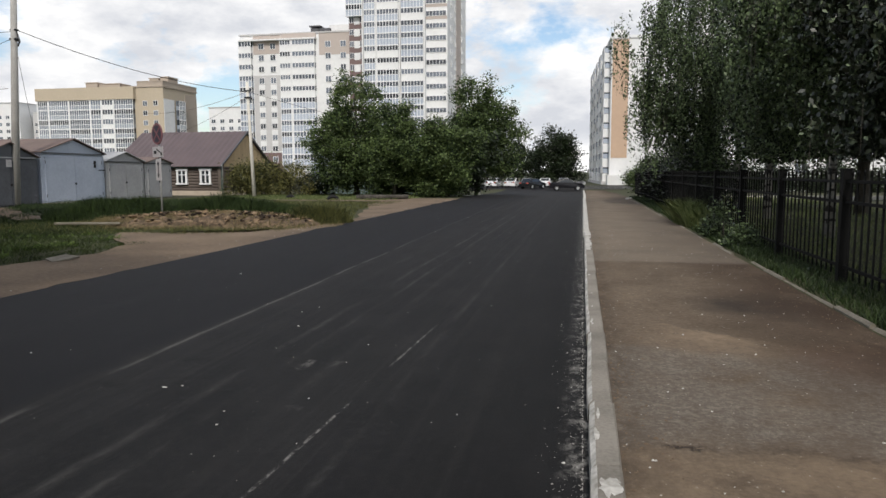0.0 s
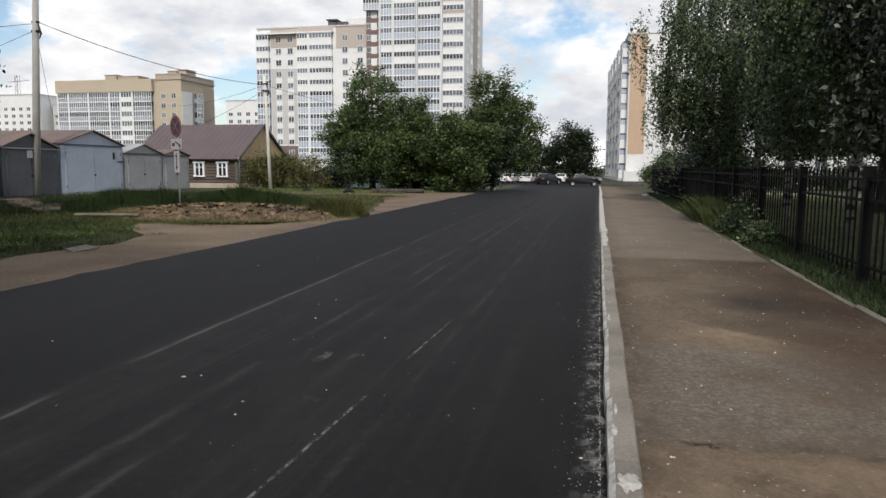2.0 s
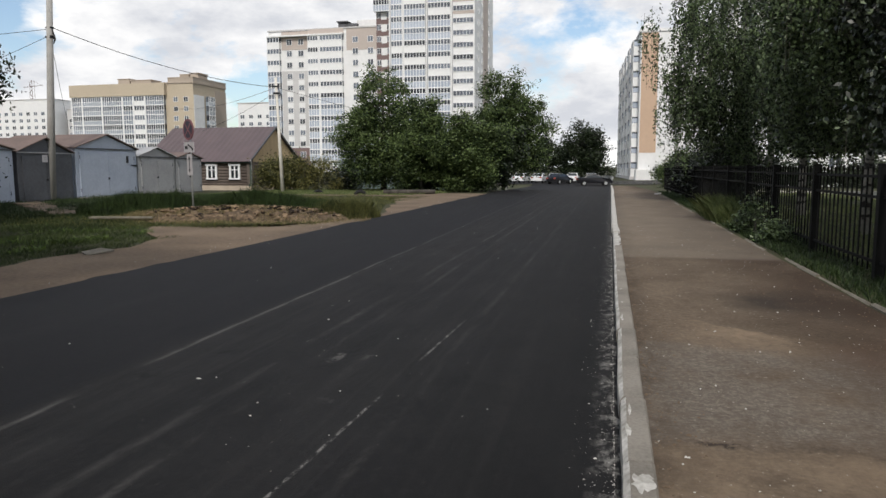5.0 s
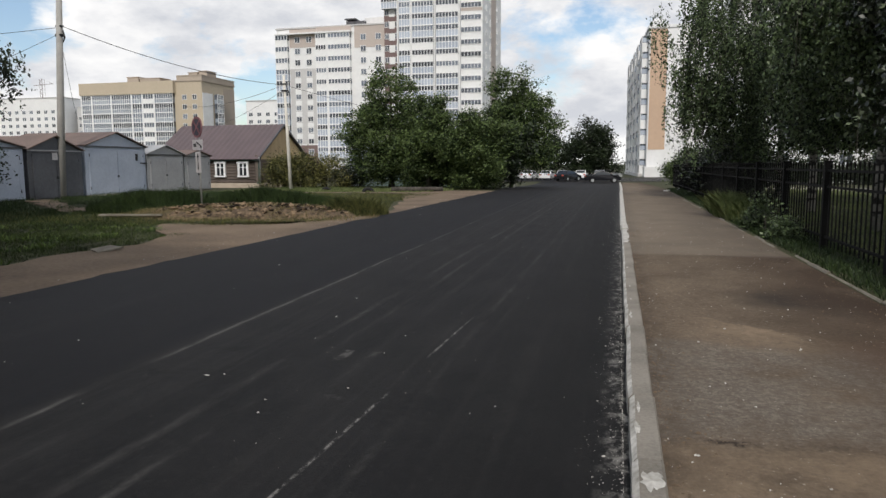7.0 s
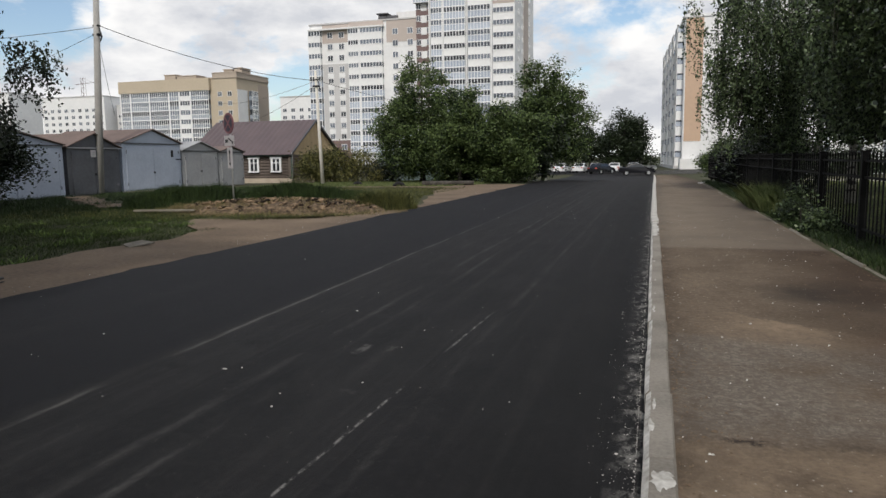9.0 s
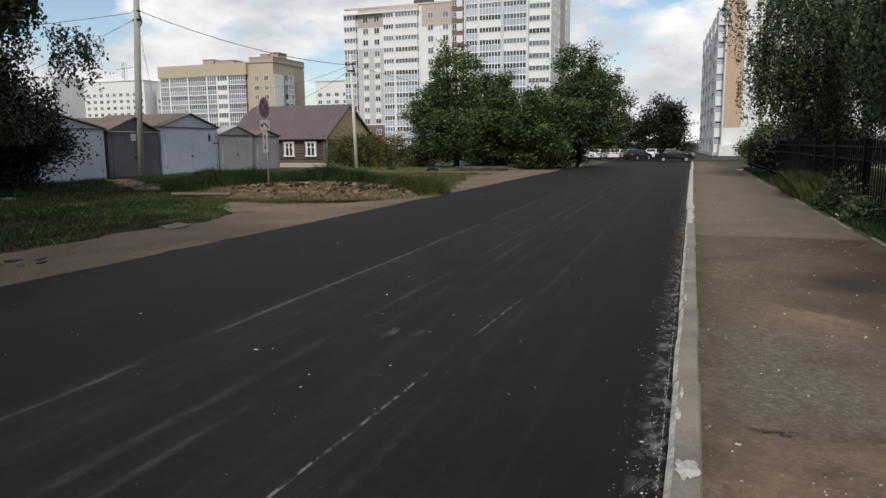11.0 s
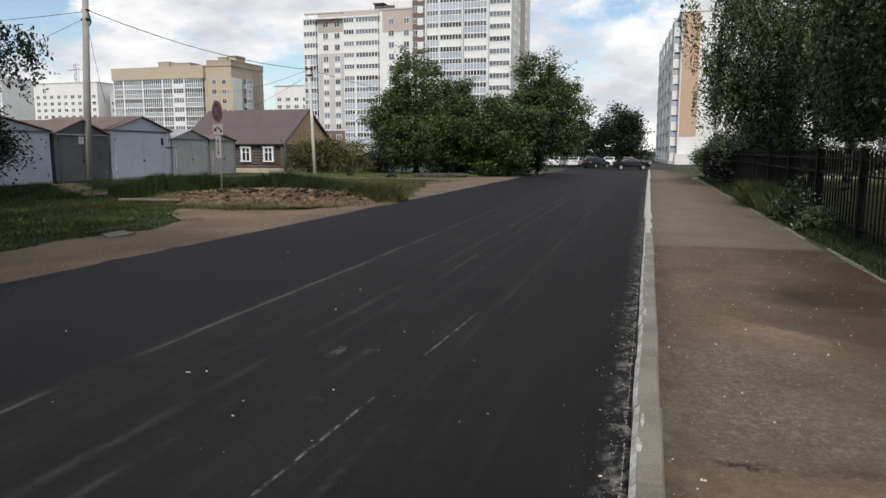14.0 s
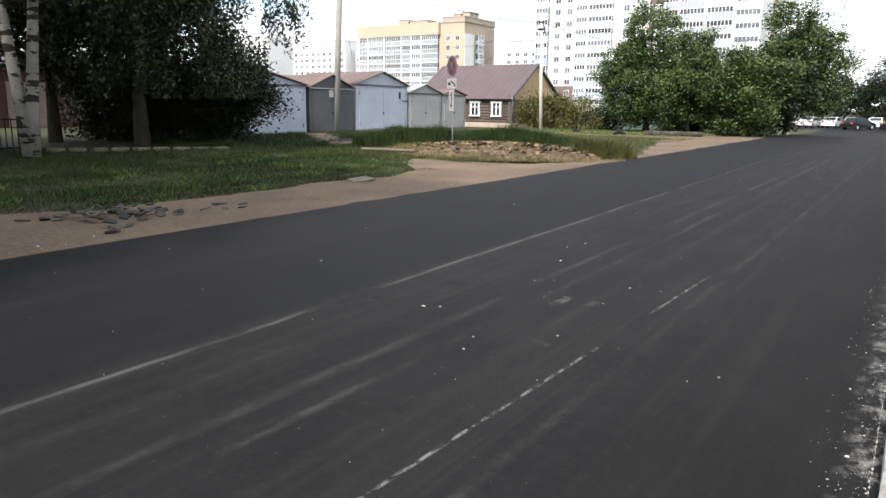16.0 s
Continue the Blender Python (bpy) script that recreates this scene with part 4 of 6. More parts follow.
def tree(name, label, loc, h, r0, c, r, n, leaf, size, bark, seed, hang=0.0, per=10, lean=(0, 0), limbs=14, power=0.45, cut=-0.12, floor=None, spread=0.35, start=0.3, forks=((0, 0),), lobes=26):
    """A tree: tapered trunk with limbs, and a crown of leaves on clumps or, with hang, on drooping twigs."""
    rng = np.random.default_rng(seed)
    t = thing(name, label, "shrub" if "shrub" in name or "bush" in name else "tree", (loc[0], loc[1], gz(loc[1]) - 0.02 + (loc[2] if len(loc) > 2 else 0)))
    part("trunk", trunk_bm(rng, h, r0, lean, limbs, c, r, start, forks), bark, t)
    m = n // per
    P = crown_points(rng, m, c, r, power, seed, cut, floor, lobes)
    if hang:
        L = rng.uniform(0.3, 1.0, m) * hang
        s = rng.uniform(0, 1, (m, per))
        C = P[:, None, :] + np.stack([rng.normal(0, 0.06, (m, per)) + rng.normal(0, 0.22, (m, 1)) * s * s, rng.normal(0, 0.06, (m, per)) + rng.normal(0, 0.22, (m, 1)) * s * s, -s * L[:, None]], 2)
    else:
        C = P[:, None, :] + rng.normal(0, spread, (m, per, 3)) * np.array([1, 1, 0.7])
    C = C.reshape(-1, 3)
    if floor is not None:
        C = C[C[:, 2] > floor * 0.9]
    V, F = leaf_arrays(C, rng.uniform(0.6, 1.25, len(C)) * size, rng, droop=0.7 if hang else 0.1)
    raw("crown", V, F, leaf, t)
    if hang:
        # fine drooping twigs
        k = min(m, 350)
        tv, tf = [], []
        for j in range(k):
            p, l = P[j], L[j]
            b = len(tv)
            w = 0.004
            tv += [(p[0] - w, p[1], p[2] + 0.15), (p[0] + w, p[1], p[2] + 0.15), (p[0] + w, p[1] + w, p[2] - l), (p[0] - w, p[1] + w, p[2] - l)]
            tf.append((b, b + 1, b + 2, b + 3))
        tagged(raw("twig", tv, tf, M_bark, t), kind="stuff")
    return t


# birches and limes beyond the fence
G1 = "dark drooping birch beyond the black fence"
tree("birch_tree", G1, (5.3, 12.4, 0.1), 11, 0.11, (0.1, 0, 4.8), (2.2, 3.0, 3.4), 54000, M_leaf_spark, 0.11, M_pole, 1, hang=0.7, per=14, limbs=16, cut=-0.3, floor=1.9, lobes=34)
tree("birch_tree", G1, (5.4, 17.2, 0.1), 13, 0.10, (-0.15, 0, 4.9), (2.15, 2.7, 4.0), 56000, M_leaf_birch, 0.095, M_birch, 2, hang=1.7, per=30, limbs=16, cut=0.0, floor=2.05, lobes=36)
tree("birch_tree", G1, (5.6, 23.5, 0.1), 14, 0.12, (0.0, 0, 5.4), (2.0, 2.6, 4.7), 58000, M_leaf_birch, 0.108, M_birch, 3, hang=2.1, per=34, limbs=20, cut=-0.12, floor=1.95, lobes=60)
tree("birch_tree", "tall birch with long hanging strands over the footway", (6.2, 31, 0.1), 15, 0.14, (-2.0, 0, 6.6), (3.0, 3.2, 5.0), 62000, M_leaf_birch, 0.11, M_birch, 4, hang=2.8, per=44, limbs=24, cut=-0.15, floor=1.0, lobes=60)
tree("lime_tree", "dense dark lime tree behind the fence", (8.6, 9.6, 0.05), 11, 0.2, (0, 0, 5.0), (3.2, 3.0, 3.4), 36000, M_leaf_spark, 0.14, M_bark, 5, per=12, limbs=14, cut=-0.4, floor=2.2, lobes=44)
# these limes and the shrubs below take the leaf colour with shade in it
tree("lime_tree", "dense dark lime tree behind the fence", (9.5, 16.5, 0.05), 13, 0.22, (0.6, 0, 5.4), (3.2, 3.6, 4.0), 30000, M_leaf_shaded, 0.15, M_bark, 6, per=12, limbs=14, cut=0.05, floor=2.4, lobes=44)
tree("lime_tree", "dense dark lime tree behind the fence", (9.5, 27, 0.05), 13, 0.22, (0, 0, 5.6), (3.4, 4.2, 4.4), 34000, M_leaf_shaded, 0.17, M_bark, 7, per=12, limbs=14, cut=0.08, floor=2.0, lobes=44)
# added limes outside the view, only to shade the verge and near trees
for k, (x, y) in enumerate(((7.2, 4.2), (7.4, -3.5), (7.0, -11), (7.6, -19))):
    tree("lime_tree", "lime tree added out of view behind the fence to cast shade", (x, y, 0.05), 11, 0.2, (0, 0, 6.2), (3.2, 3.6, 4.6), 8000, M_leaf_shaded, 0.32, M_bark, 17 + k * 50, per=12, limbs=12, cut=-0.4, floor=2.4, lobes=40)
tree("roadside_shrub", "leafy green shrub by the panel block", (5.2, 68, 0), 3.6, 0.1, (0.2, 0, 1.9), (1.5, 1.9, 1.8), 9000, M_leaf_maple, 0.2, M_bark, 8, limbs=8, floor=0.1)
tree("fence_shrub", "dark shrub growing through the fence", (5.0, 34, 0.1), 1.6, 0.05, (0, 0, 1.1), (0.9, 6.0, 1.4), 16000, M_leaf_shaded, 0.17, M_bark, 9, limbs=8, floor=0.02, start=0.1)
tree("fence_shrub", "dark shrub growing through the fence", (5.3, 42, 0.1), 1.8, 0.05, (0, 0, 1.3), (1.0, 6.0, 1.6), 12000, M_leaf_shaded, 0.2, M_bark, 10, limbs=8, floor=0.02, start=0.1)

tree("hedge_shrub", "long dark hedge before the white block", (26, 84, 0), 1.8, 0.05, (0, 0, 1.0), (17, 1.2, 1.25), 26000, M_leaf_shaded, 0.30, M_bark, 91, limbs=20, floor=0.02, cut=-0.6, start=0.1, lobes=120)
tree("far_lime_tree", "dark lime tree on the lawn beyond the fence", (16.5, 40, 0), 10, 0.2, (0, 0, 6.5), (4.0, 4.0, 4.4), 16000, M_leaf_shaded, 0.26, M_bark, 92, limbs=14, floor=2.6, cut=-0.2, lobes=40)

# maples by the bend on the far side of the road
G2 = "broad bushy maple by the road bend"
tree("maple_tree", G2, (-16.2, 49.5), 7.6, 0.22, (0, 0, 4.3), (3.5, 3.2, 4.4), 50000, M_leaf_maple, 0.16, M_bark, 21, per=22, spread=0.22, limbs=18, floor=0.3, cut=-0.1, start=0.1, lobes=80)
tree("maple_tree", G2, (-13.0, 48.0), 5.8, 0.2, (0, 0, 3.0), (3.1, 2.8, 3.4), 44000, M_leaf_maple, 0.16, M_bark, 22, per=22, spread=0.22, limbs=18, floor=0.02, cut=-0.25, start=0.1, lobes=60)
tree("maple_tree", G2, (-9.5, 48.6), 5.2, 0.2, (0, 0, 2.6), (2.9, 2.6, 3.1), 42000, M_leaf_maple, 0.16, M_bark, 23, per=22, spread=0.22, limbs=18, floor=0.02, cut=-0.25, start=0.1, lobes=60)
tree("maple_tree", "taller maple with loose upper branches by the road", (-8.4, 57.0), 8.8, 0.22, (0.4, 0, 4.9), (3.1, 3.4, 4.8), 50000, M_leaf_maple, 0.17, M_bark, 24, per=22, spread=0.22, limbs=20, floor=0.3, cut=-0.12, start=0.15, lobes=80)
# filler crowns in near-black leaves paint the shaded inside and foot of the maples
tree("maple_tree", "low maple filling the taller ones' foot with shade-dark leaves", (-11.0, 52.0), 4.2, 0.2, (0, 0, 2.2), (5.6, 2.2, 2.5), 14000, M_leaf_shaded, 0.30, M_bark, 25, limbs=14, floor=0.02, start=0.1, lobes=60)
tree("maple_tree", "low maple filling the taller ones' foot with shade-dark leaves", (-14.6, 52.6), 4.4, 0.2, (0, 0, 2.2), (3.4, 2.0, 2.6), 11000, M_leaf_shaded, 0.30, M_bark, 33, limbs=14, floor=0.02, start=0.1, lobes=50)
tree("far_tree", "round dark tree by the parked cars", (-4.6, 118), 8.4, 0.25, (0, 0, 4.8), (5.4, 4.0, 4.6), 22000, M_leaf_shaded, 0.36, M_bark, 26, limbs=14, floor=1.1, spread=0.5, start=0.2)
tree("far_tree", "round dark tree by the parked cars", (-10.5, 124), 6.8, 0.25, (0, 0, 4.2), (3.4, 3.0, 3.2), 9000, M_leaf_shaded, 0.36, M_bark, 27, limbs=14, floor=1.4, spread=0.5, start=0.2)
tree("far_tree", "pale tree behind the junction", (-17.5, 132), 7.6, 0.25, (0, 0, 4.6), (5, 3.0, 3.6), 9000, M_leaf_maple, 0.36, M_bark, 28, limbs=14, floor=1.4, spread=0.5, start=0.2)
tree("garden_shrub", "olive-green shrub beside the log house", (-22.9, 50.6), 2.6, 0.08, (0, 0, 1.5), (3.0, 1.8, 1.7), 14000, M_leaf_olive, 0.15, M_bark, 29, limbs=12, floor=0.05, start=0.1)
tree("garden_shrub", "olive-green shrub beside the log house", (-25.4, 50.6), 2.0, 0.08, (0, 0, 1.1), (1.6, 1.3, 1.2), 9000, M_leaf_olive, 0.15, M_bark, 30, limbs=12, floor=0.05, start=0.1)
tree("garden_shrub", "olive-green shrub behind the pole", (-20.2, 53.6), 2.2, 0.08, (0, 0, 1.2), (2.0, 1.8, 1.4), 8000, M_leaf_shaded, 0.15, M_bark, 31, limbs=12, floor=0.05, start=0.1)

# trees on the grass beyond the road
# their shaded side is given by the lowered leaf colour
tree("birch_tree", "old forked white birch on the grass", (-20.2, 10.2), 13, 0.18, (0, 0, 8.2), (5.0, 4.8, 4.4), 52000, M_leaf_shaded, 0.12, M_birch, 41, hang=1.3, per=20, limbs=8, floor=4.6, cut=-0.3, start=0.45, forks=((-1.2, -0.8), (1.2, 0.8)), lobes=46)
tree("birch_tree", "tall birch with thin hanging foliage on the grass", (-22.9, 15.3), 13, 0.24, (1.1, 0.6, 5.6), (4.7, 4.7, 4.8), 84000, M_leaf_shaded, 0.135, M_bark, 42, hang=1.5, per=18, limbs=14, floor=1.9, cut=-0.3, start=0.4, lobes=46)
tree("lime_tree", "dark tree behind the birches", (-27.2, 14.5), 12, 0.22, (0, 0, 6.8), (4.4, 4.6, 5.2), 30000, M_leaf_shaded, 0.26, M_bark, 43, limbs=14, floor=2.6, cut=-0.3, lobes=40)
tree("lime_tree", "dark tree behind the birches", (-27.5, 8.0), 12, 0.22, (0, 0, 6.4), (5.0, 5.0, 5.4), 36000, M_leaf_shaded, 0.26, M_bark, 44, limbs=14, floor=2.2, cut=-0.35, lobes=40)
tree("dense_bush", "dense dark bush in front of the garages", (-24.2, 19.8), 3.2, 0.08, (0, 0, 1.75), (2.3, 2.2, 1.85), 40000, M_leaf_shaded, 0.13, M_bark, 45, limbs=12, floor=0.03, cut=-0.6, start=0.1, lobes=40)
tree("dense_bush", "dense dark bush in front of the garages", (-26.6, 19.0), 3.2, 0.08, (0, 0, 1.8), (2.2, 2.0, 1.9), 28000, M_leaf_shaded, 0.14, M_bark, 46, limbs=12, floor=0.03, cut=-0.6, start=0.1, lobes=40)


# added bush: hides the bright garage and darkens the gap between the trunks
tree("dense_bush", "bush added between the trunks to darken the gap", (-27.6, 17.4), 3.0, 0.08, (0, 0, 1.5), (1.9, 1.8, 1.7), 14000, M_leaf_shaded, 0.19, M_bark, 47, limbs=12, floor=0.03, cut=-0.6, start=0.1, lobes=40)
for k, (x, y) in enumerate(((-56, 21),)):
    tree("far_lime_tree", "dark lime tree behind the long shed", (x, y), 10, 0.22, (0, 0, 6.2), (5.2, 5.2, 4.8), 9000, M_leaf_shaded, 0.42, M_bark, 181 + k * 7, per=12, limbs=12, floor=1.8, cut=-0.5, lobes=40, spread=0.5)
# added out of view as shade casters for the lawn, verge and road's left
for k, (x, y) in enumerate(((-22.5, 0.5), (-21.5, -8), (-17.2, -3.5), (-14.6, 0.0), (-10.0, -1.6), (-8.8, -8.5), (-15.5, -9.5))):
    tree("lime_tree", "lime tree added out of view on the grass to cast shade", (x, y), 13, 0.22, (0, 0, 7.6), (4.8, 4.6, 5.2), 8000, M_leaf_shaded, 0.64, M_bark, 141 + k * 7, per=12, limbs=12, floor=2.6, cut=-0.5, lobes=40)


# ---- garages: fronts to the road ----
def garage(label, y, w, h, ridge, wall, roof, depth=6.0, x=-28.0, plate=False, vent=False):
    """A steel garage, front towards +x; local x runs along the front."""
    g = thing("garage", label, "garage", (x, y, -0.02), 90, group="row of garages")
    bm = bmesh.new()
    prism(bm, [(0, 0), (w, 0), (w, h), (w / 2, h + ridge), (0, h)], 0, depth)
    part("body", bm, wall, g)
    for s in (0, 1):
        bm = bmesh.new()
        x0, z0, x1, z1 = (-0.12, h - 0.02, w / 2, h + ridge + 0.06) if s == 0 else (w / 2, h + ridge + 0.06, w + 0.12, h - 0.02)
        prism(bm, [(x0, z0), (x1, z1), (x1, z1 + 0.05), (x0, z0 + 0.05)], -0.14, depth + 0.1)
        part("roof_sheet", bm, roof, g)
    dw = (w - 0.5) / 2
    for s in (0, 1):
        bm = bmesh.new()
        a = 0.25 + s * dw
        box(bm, a + 0.012, a + dw - 0.012, -0.045, 0.0, 0.06, h - 0.2, 0, 0.006)
        for x in (a + 0.04, a + dw - 0.08):
            box(bm, x, x + 0.04, -0.052, -0.045, 0.1, h - 0.24)
        d = part("door", bm, wall, g)
        bm = bmesh.new()
        for z in (0.35, h - 0.6):
            tube(bm, [(0.27 + s * (2 * dw - 0.04), -0.06, z), (0.27 + s * (2 * dw - 0.04), -0.06, z + 0.18)], [0.022, 0.022], 6)
        part("hinge", bm, M_darkgar, d)
    bm = bmesh.new()
    box(bm, w / 2 - 0.08, w / 2 + 0.06, -0.08, -0.045, 1.0, 1.12, 0, 0.01)
    part("lock", bm, M_signblack, g)
    bm = bmesh.new()
    box(bm, -0.02, w + 0.02, -0.07, 0.0, h - 0.06, h, 0)
    part("lintel", bm, M_darkgar if wall is not M_darkgar else M_greygar, g)
    if plate:
        bm = bmesh.new()
        box(bm, w * 0.42, w * 0.42 + 0.34, -0.075, -0.062, 1.95, 2.32)
        pl = part("plate", bm, M_signwhite, g, "small white plate")
        bm = bmesh.new()
        for k in range(2):
            box(bm, w * 0.42 + 0.08, w * 0.42 + 0.26, -0.08, -0.075, 2.06 + k * 0.1, 2.11 + k * 0.1)
        part("bar", bm, M_steel, pl)
    if vent:
        bm = bmesh.new()
        box(bm, w - 0.95, w - 0.80, -0.09, 0.0, 1.95, 2.35)
        box(bm, w - 0.55, w + 0.0, -0.06, 0.0, 1.78, 1.84)
        part("bracket", bm, M_signblack, g)
    return g


garage("pale blue steel garage half hidden by a bush", 22.9, 5.6, 2.55, 0.55, M_bluegar, M_rust)
garage("dark grey steel garage with a small white plate", 28.75, 3.6, 2.45, 0.65, M_darkgar, M_rust, plate=True)
garage("large pale blue steel garage with rusty roof", 32.6, 5.0, 2.75, 0.72, M_bluegar, M_rust, vent=True)
garage("small grey steel garage with low gable", 37.75, 3.7, 2.36, 0.5, M_greygar, M_greygar)
garage("narrow grey steel garage at the end of the row", 41.6, 3.0, 2.3, 0.3, M_greygar, M_rust)
garage("dark garage under the trees", 19.8, 3.0, 2.5, 0.5, M_darkgar, M_roofdark)
bm = bmesh.new()
box(bm, -27.9, -26.9, 32.4, 36.0, -0.02, 0.06, 0, 0.02)
tagged(part("threshold_slab", bm, M_kerb), "pale concrete threshold before the blue garage", "slab")

# red shed and pale posts deep under the trees
shed = thing("long_shed", "long dark red shed under the trees, pale roof edge", "shed", (-49, 8, -0.1))
bm = bmesh.new()
box(bm, 0, 5, 0, 27, 0, 3.7)
part("wall", bm, M_redbrick, shed)
bm = bmesh.new()
prism(bm, [(-0.4, 3.7), (5.5, 3.7), (5.5, 3.85), (2.5, 4.5), (-0.4, 3.85)], -0.3, 27.3)
part("roof", bm, M_roofdark, shed)
bm = bmesh.new()
box(bm, 5.5, 5.56, -0.3, 27.3, 3.66, 3.9)
part("fascia", bm, M_greygar, shed, "pale roof edge board")
for k in range(7):
    bm = bmesh.new()
    box(bm, 5.0, 5.07, 1.2 + k * 3.8, 3.6 + k * 3.8, 0.1, 2.7, 0, 0.01)
    for z in (0.9, 1.9):
        box(bm, 5.07, 5.1, 1.25 + k * 3.8, 3.55 + k * 3.8, z, z + 0.07)
    part("door", bm, M_rust if k % 3 == 0 else M_redbrick, shed)
for x, y, lean in ((-38.8, 22.0, 0), (-33.4, 21.1, 5), (-36.6, 19.4, 0)):
    bm = bmesh.new()
    tube(bm, [(0, 0, -0.1), (0, 0, 1.25), (0, 0, 1.3)], [0.11, 0.11, 0.07], 10)
    ob = tagged(part("white_post", bm, M_whitewash), "whitewashed post in the shade of the trees", "post", group="white posts")
    ob.matrix_basis = pose(x, y, 0, 0, lean, 0)
bm = bmesh.new()
for i in range(9):
    box(bm, -22.6 + i * 0.36, -22.3 + i * 0.36, 11.8 + i * 0.5, 12.24 + i * 0.5, -0.05, 0.09, 0, 0.01)
tagged(part("path_edging", bm, M_oldkerb), "pale edging of a path on the grass", "edging", kind="structure")


# ---- log house ----
def log_house():
    hs = thing("log_house", "old single-storey log house with maroon sheet roof", "house", (-37.3, 51.7, gz(52)))
    W, D, H, R = 9.2, 8.6, 2.45, 5.15
    bm = bmesh.new()
    box(bm, 0.12, W - 0.12, 0.12, D - 0.12, 0, H)
    part("wall", bm, M_log, hs)
    bm = bmesh.new()
    box(bm, -0.05, W + 0.05, -0.05, D + 0.05, -0.2, 0.34)
    part("plinth", bm, M_plinth, hs)
    lm = bmesh.new()
    tube(lm, [(-0.15, 0, 0), (W + 0.15, 0, 0)], [0.13, 0.13], 10)
    logm = mesh_of(lm, M_log)
    lm = bmesh.new()
    tube(lm, [(0, -0.15, 0), (0, D + 0.15, 0)], [0.13, 0.13], 10)
    logy = mesh_of(lm, M_log)
    for k in range(9):
        z = 0.46 + k * 0.235
        share("log", logm, hs, 0, 0.1, z)
        share("log", logy, hs, W - 0.1, 0, z + 0.11)
    # gable, roof
    for i in range(20):
        bm = bmesh.new()
        ya, yb = i * D / 20 + 0.008, (i + 1) * D / 20 - 0.008
        za, zb = [H + (R - H) * (1 - abs(y - D / 2) / (D / 2)) - 0.04 for y in (ya, yb)]
        lo = [bm.verts.new(q) for q in ((W - 0.06, ya, H - 0.2), (W + 0.04, ya, H - 0.2), (W + 0.04, yb, H - 0.2), (W - 0.06, yb, H - 0.2))]
        hi = [bm.verts.new(q) for q in ((W - 0.06, ya, za), (W + 0.04, ya, za), (W + 0.04, yb, zb), (W - 0.06, yb, zb))]
        bm.faces.new(lo[::-1])
        bm.faces.new(hi)
        for k in range(4):
            bm.faces.new((lo[k], lo[(k + 1) % 4], hi[(k + 1) % 4], hi[k]))
        bmesh.ops.recalc_face_normals(bm, faces=bm.faces[:])
        part("gable_board", bm, M_plankyellow, hs)
    o = 0.45
    sl = (R - H) / (D / 2)
    for s in (0, 1):
        bm = bmesh.new()
        y0, y1 = (-o, D / 2) if s == 0 else (D + o, D / 2)
        z0, z1 = H - o * sl + 0.08, R + 0.08
        n = 40
        xs = [-0.5 + (W + 0.72) * k / n for k in range(n + 1)]
        lo, hi = [], []
        for k, x in enumerate(xs):
            dz = 0.03 * (k % 2)
            lo.append(bm.verts.new((x, y0, z0 + dz)))
            hi.append(bm.verts.new((x, y1, z1 + dz)))
        fs = [bm.faces.new((lo[k], lo[k + 1], hi[k + 1], hi[k])) for k in range(n)]
        bmesh.ops.recalc_face_normals(bm, faces=fs)
        bmesh.ops.solidify(bm, geom=fs, thickness=0.05)
        part("roof_sheet", bm, M_maroon, hs)
    for s in (-1, 1):
        bm = bmesh.new()
        ye = D / 2 + s * (D / 2 + o)
        tube(bm, [(W + 0.22, ye, H - o * sl + 0.05), (W + 0.22, D / 2, R + 0.05)], [0.09, 0.09], 4)
        part("bargeboard", bm, M_roofdark, hs)
    bm = bmesh.new()
    box(bm, -0.4, W + 0.2, -0.3, -0.2, H - 0.32, H - 0.1)
    part("eaves_board", bm, M_green, hs, "dark green eaves board")
    bm = bmesh.new()
    for x in (W - 0.02,):
        box(bm, x - 0.12, x + 0.14, -0.10, 0.16, 0.3, H)
    box(bm, 4.3, 4.5, -0.10, 0.1, 0.3, H)
    part("corner_board", bm, M_green, hs)
    bm = bmesh.new()
    tube(bm, [(W + 0.22, -0.2, 0.1), (W + 0.22, -0.2, H - 0.4), (W + 0.3, -0.45, H - 0.1)], [0.05, 0.05, 0.05], 8)
    part("downpipe", bm, M_steel, hs)
    for x in (5.5, 7.55):
        window(hs, x, 0.98)
    return hs


def window(parent, x, z):
    """A white cased window with two sashes."""
    bm = bmesh.new()
    w, h = 0.62, 0.92
    box(bm, x - 0.16, x, -0.14, 0.0, z - 0.1, z + h + 0.12, 0, 0.01)
    box(bm, x + w, x + w + 0.16, -0.14, 0.0, z - 0.1, z + h + 0.12, 0, 0.01)
    box(bm, x - 0.22, x + w + 0.22, -0.17, 0.0, z + h + 0.02, z + h + 0.2, 0, 0.01)
    box(bm, x - 0.2, x + w + 0.2, -0.2, 0.0, z - 0.16, z - 0.04, 0, 0.01)
    box(bm, x + w / 2 - 0.05, x + w / 2 + 0.05, -0.12, 0.0, z, z + h)
    box(bm, x, x + w, -0.115, 0.0, z + h * 0.64, z + h * 0.64 + 0.06)
    fr = part("window", bm, M_frame, parent, "white cased window")
    for k in range(2):
        bm = bmesh.new()
        box(bm, x + k * w / 2, x + (k + 1) * w / 2, -0.075, -0.055, z, z + h)
        part("pane", bm, M_carglass, fr)
    return fr


log_house()
bfence = thing("board_fence", "faded green board fence behind the shrubs", "fence", (-22.5, 60, gz(60)))
bm = bmesh.new()
box(bm, -0.05, 0.05, -0.015, 0.015, 0, 1.75, 0, 0.005)
plank = mesh_of(bm, M_greenfence)
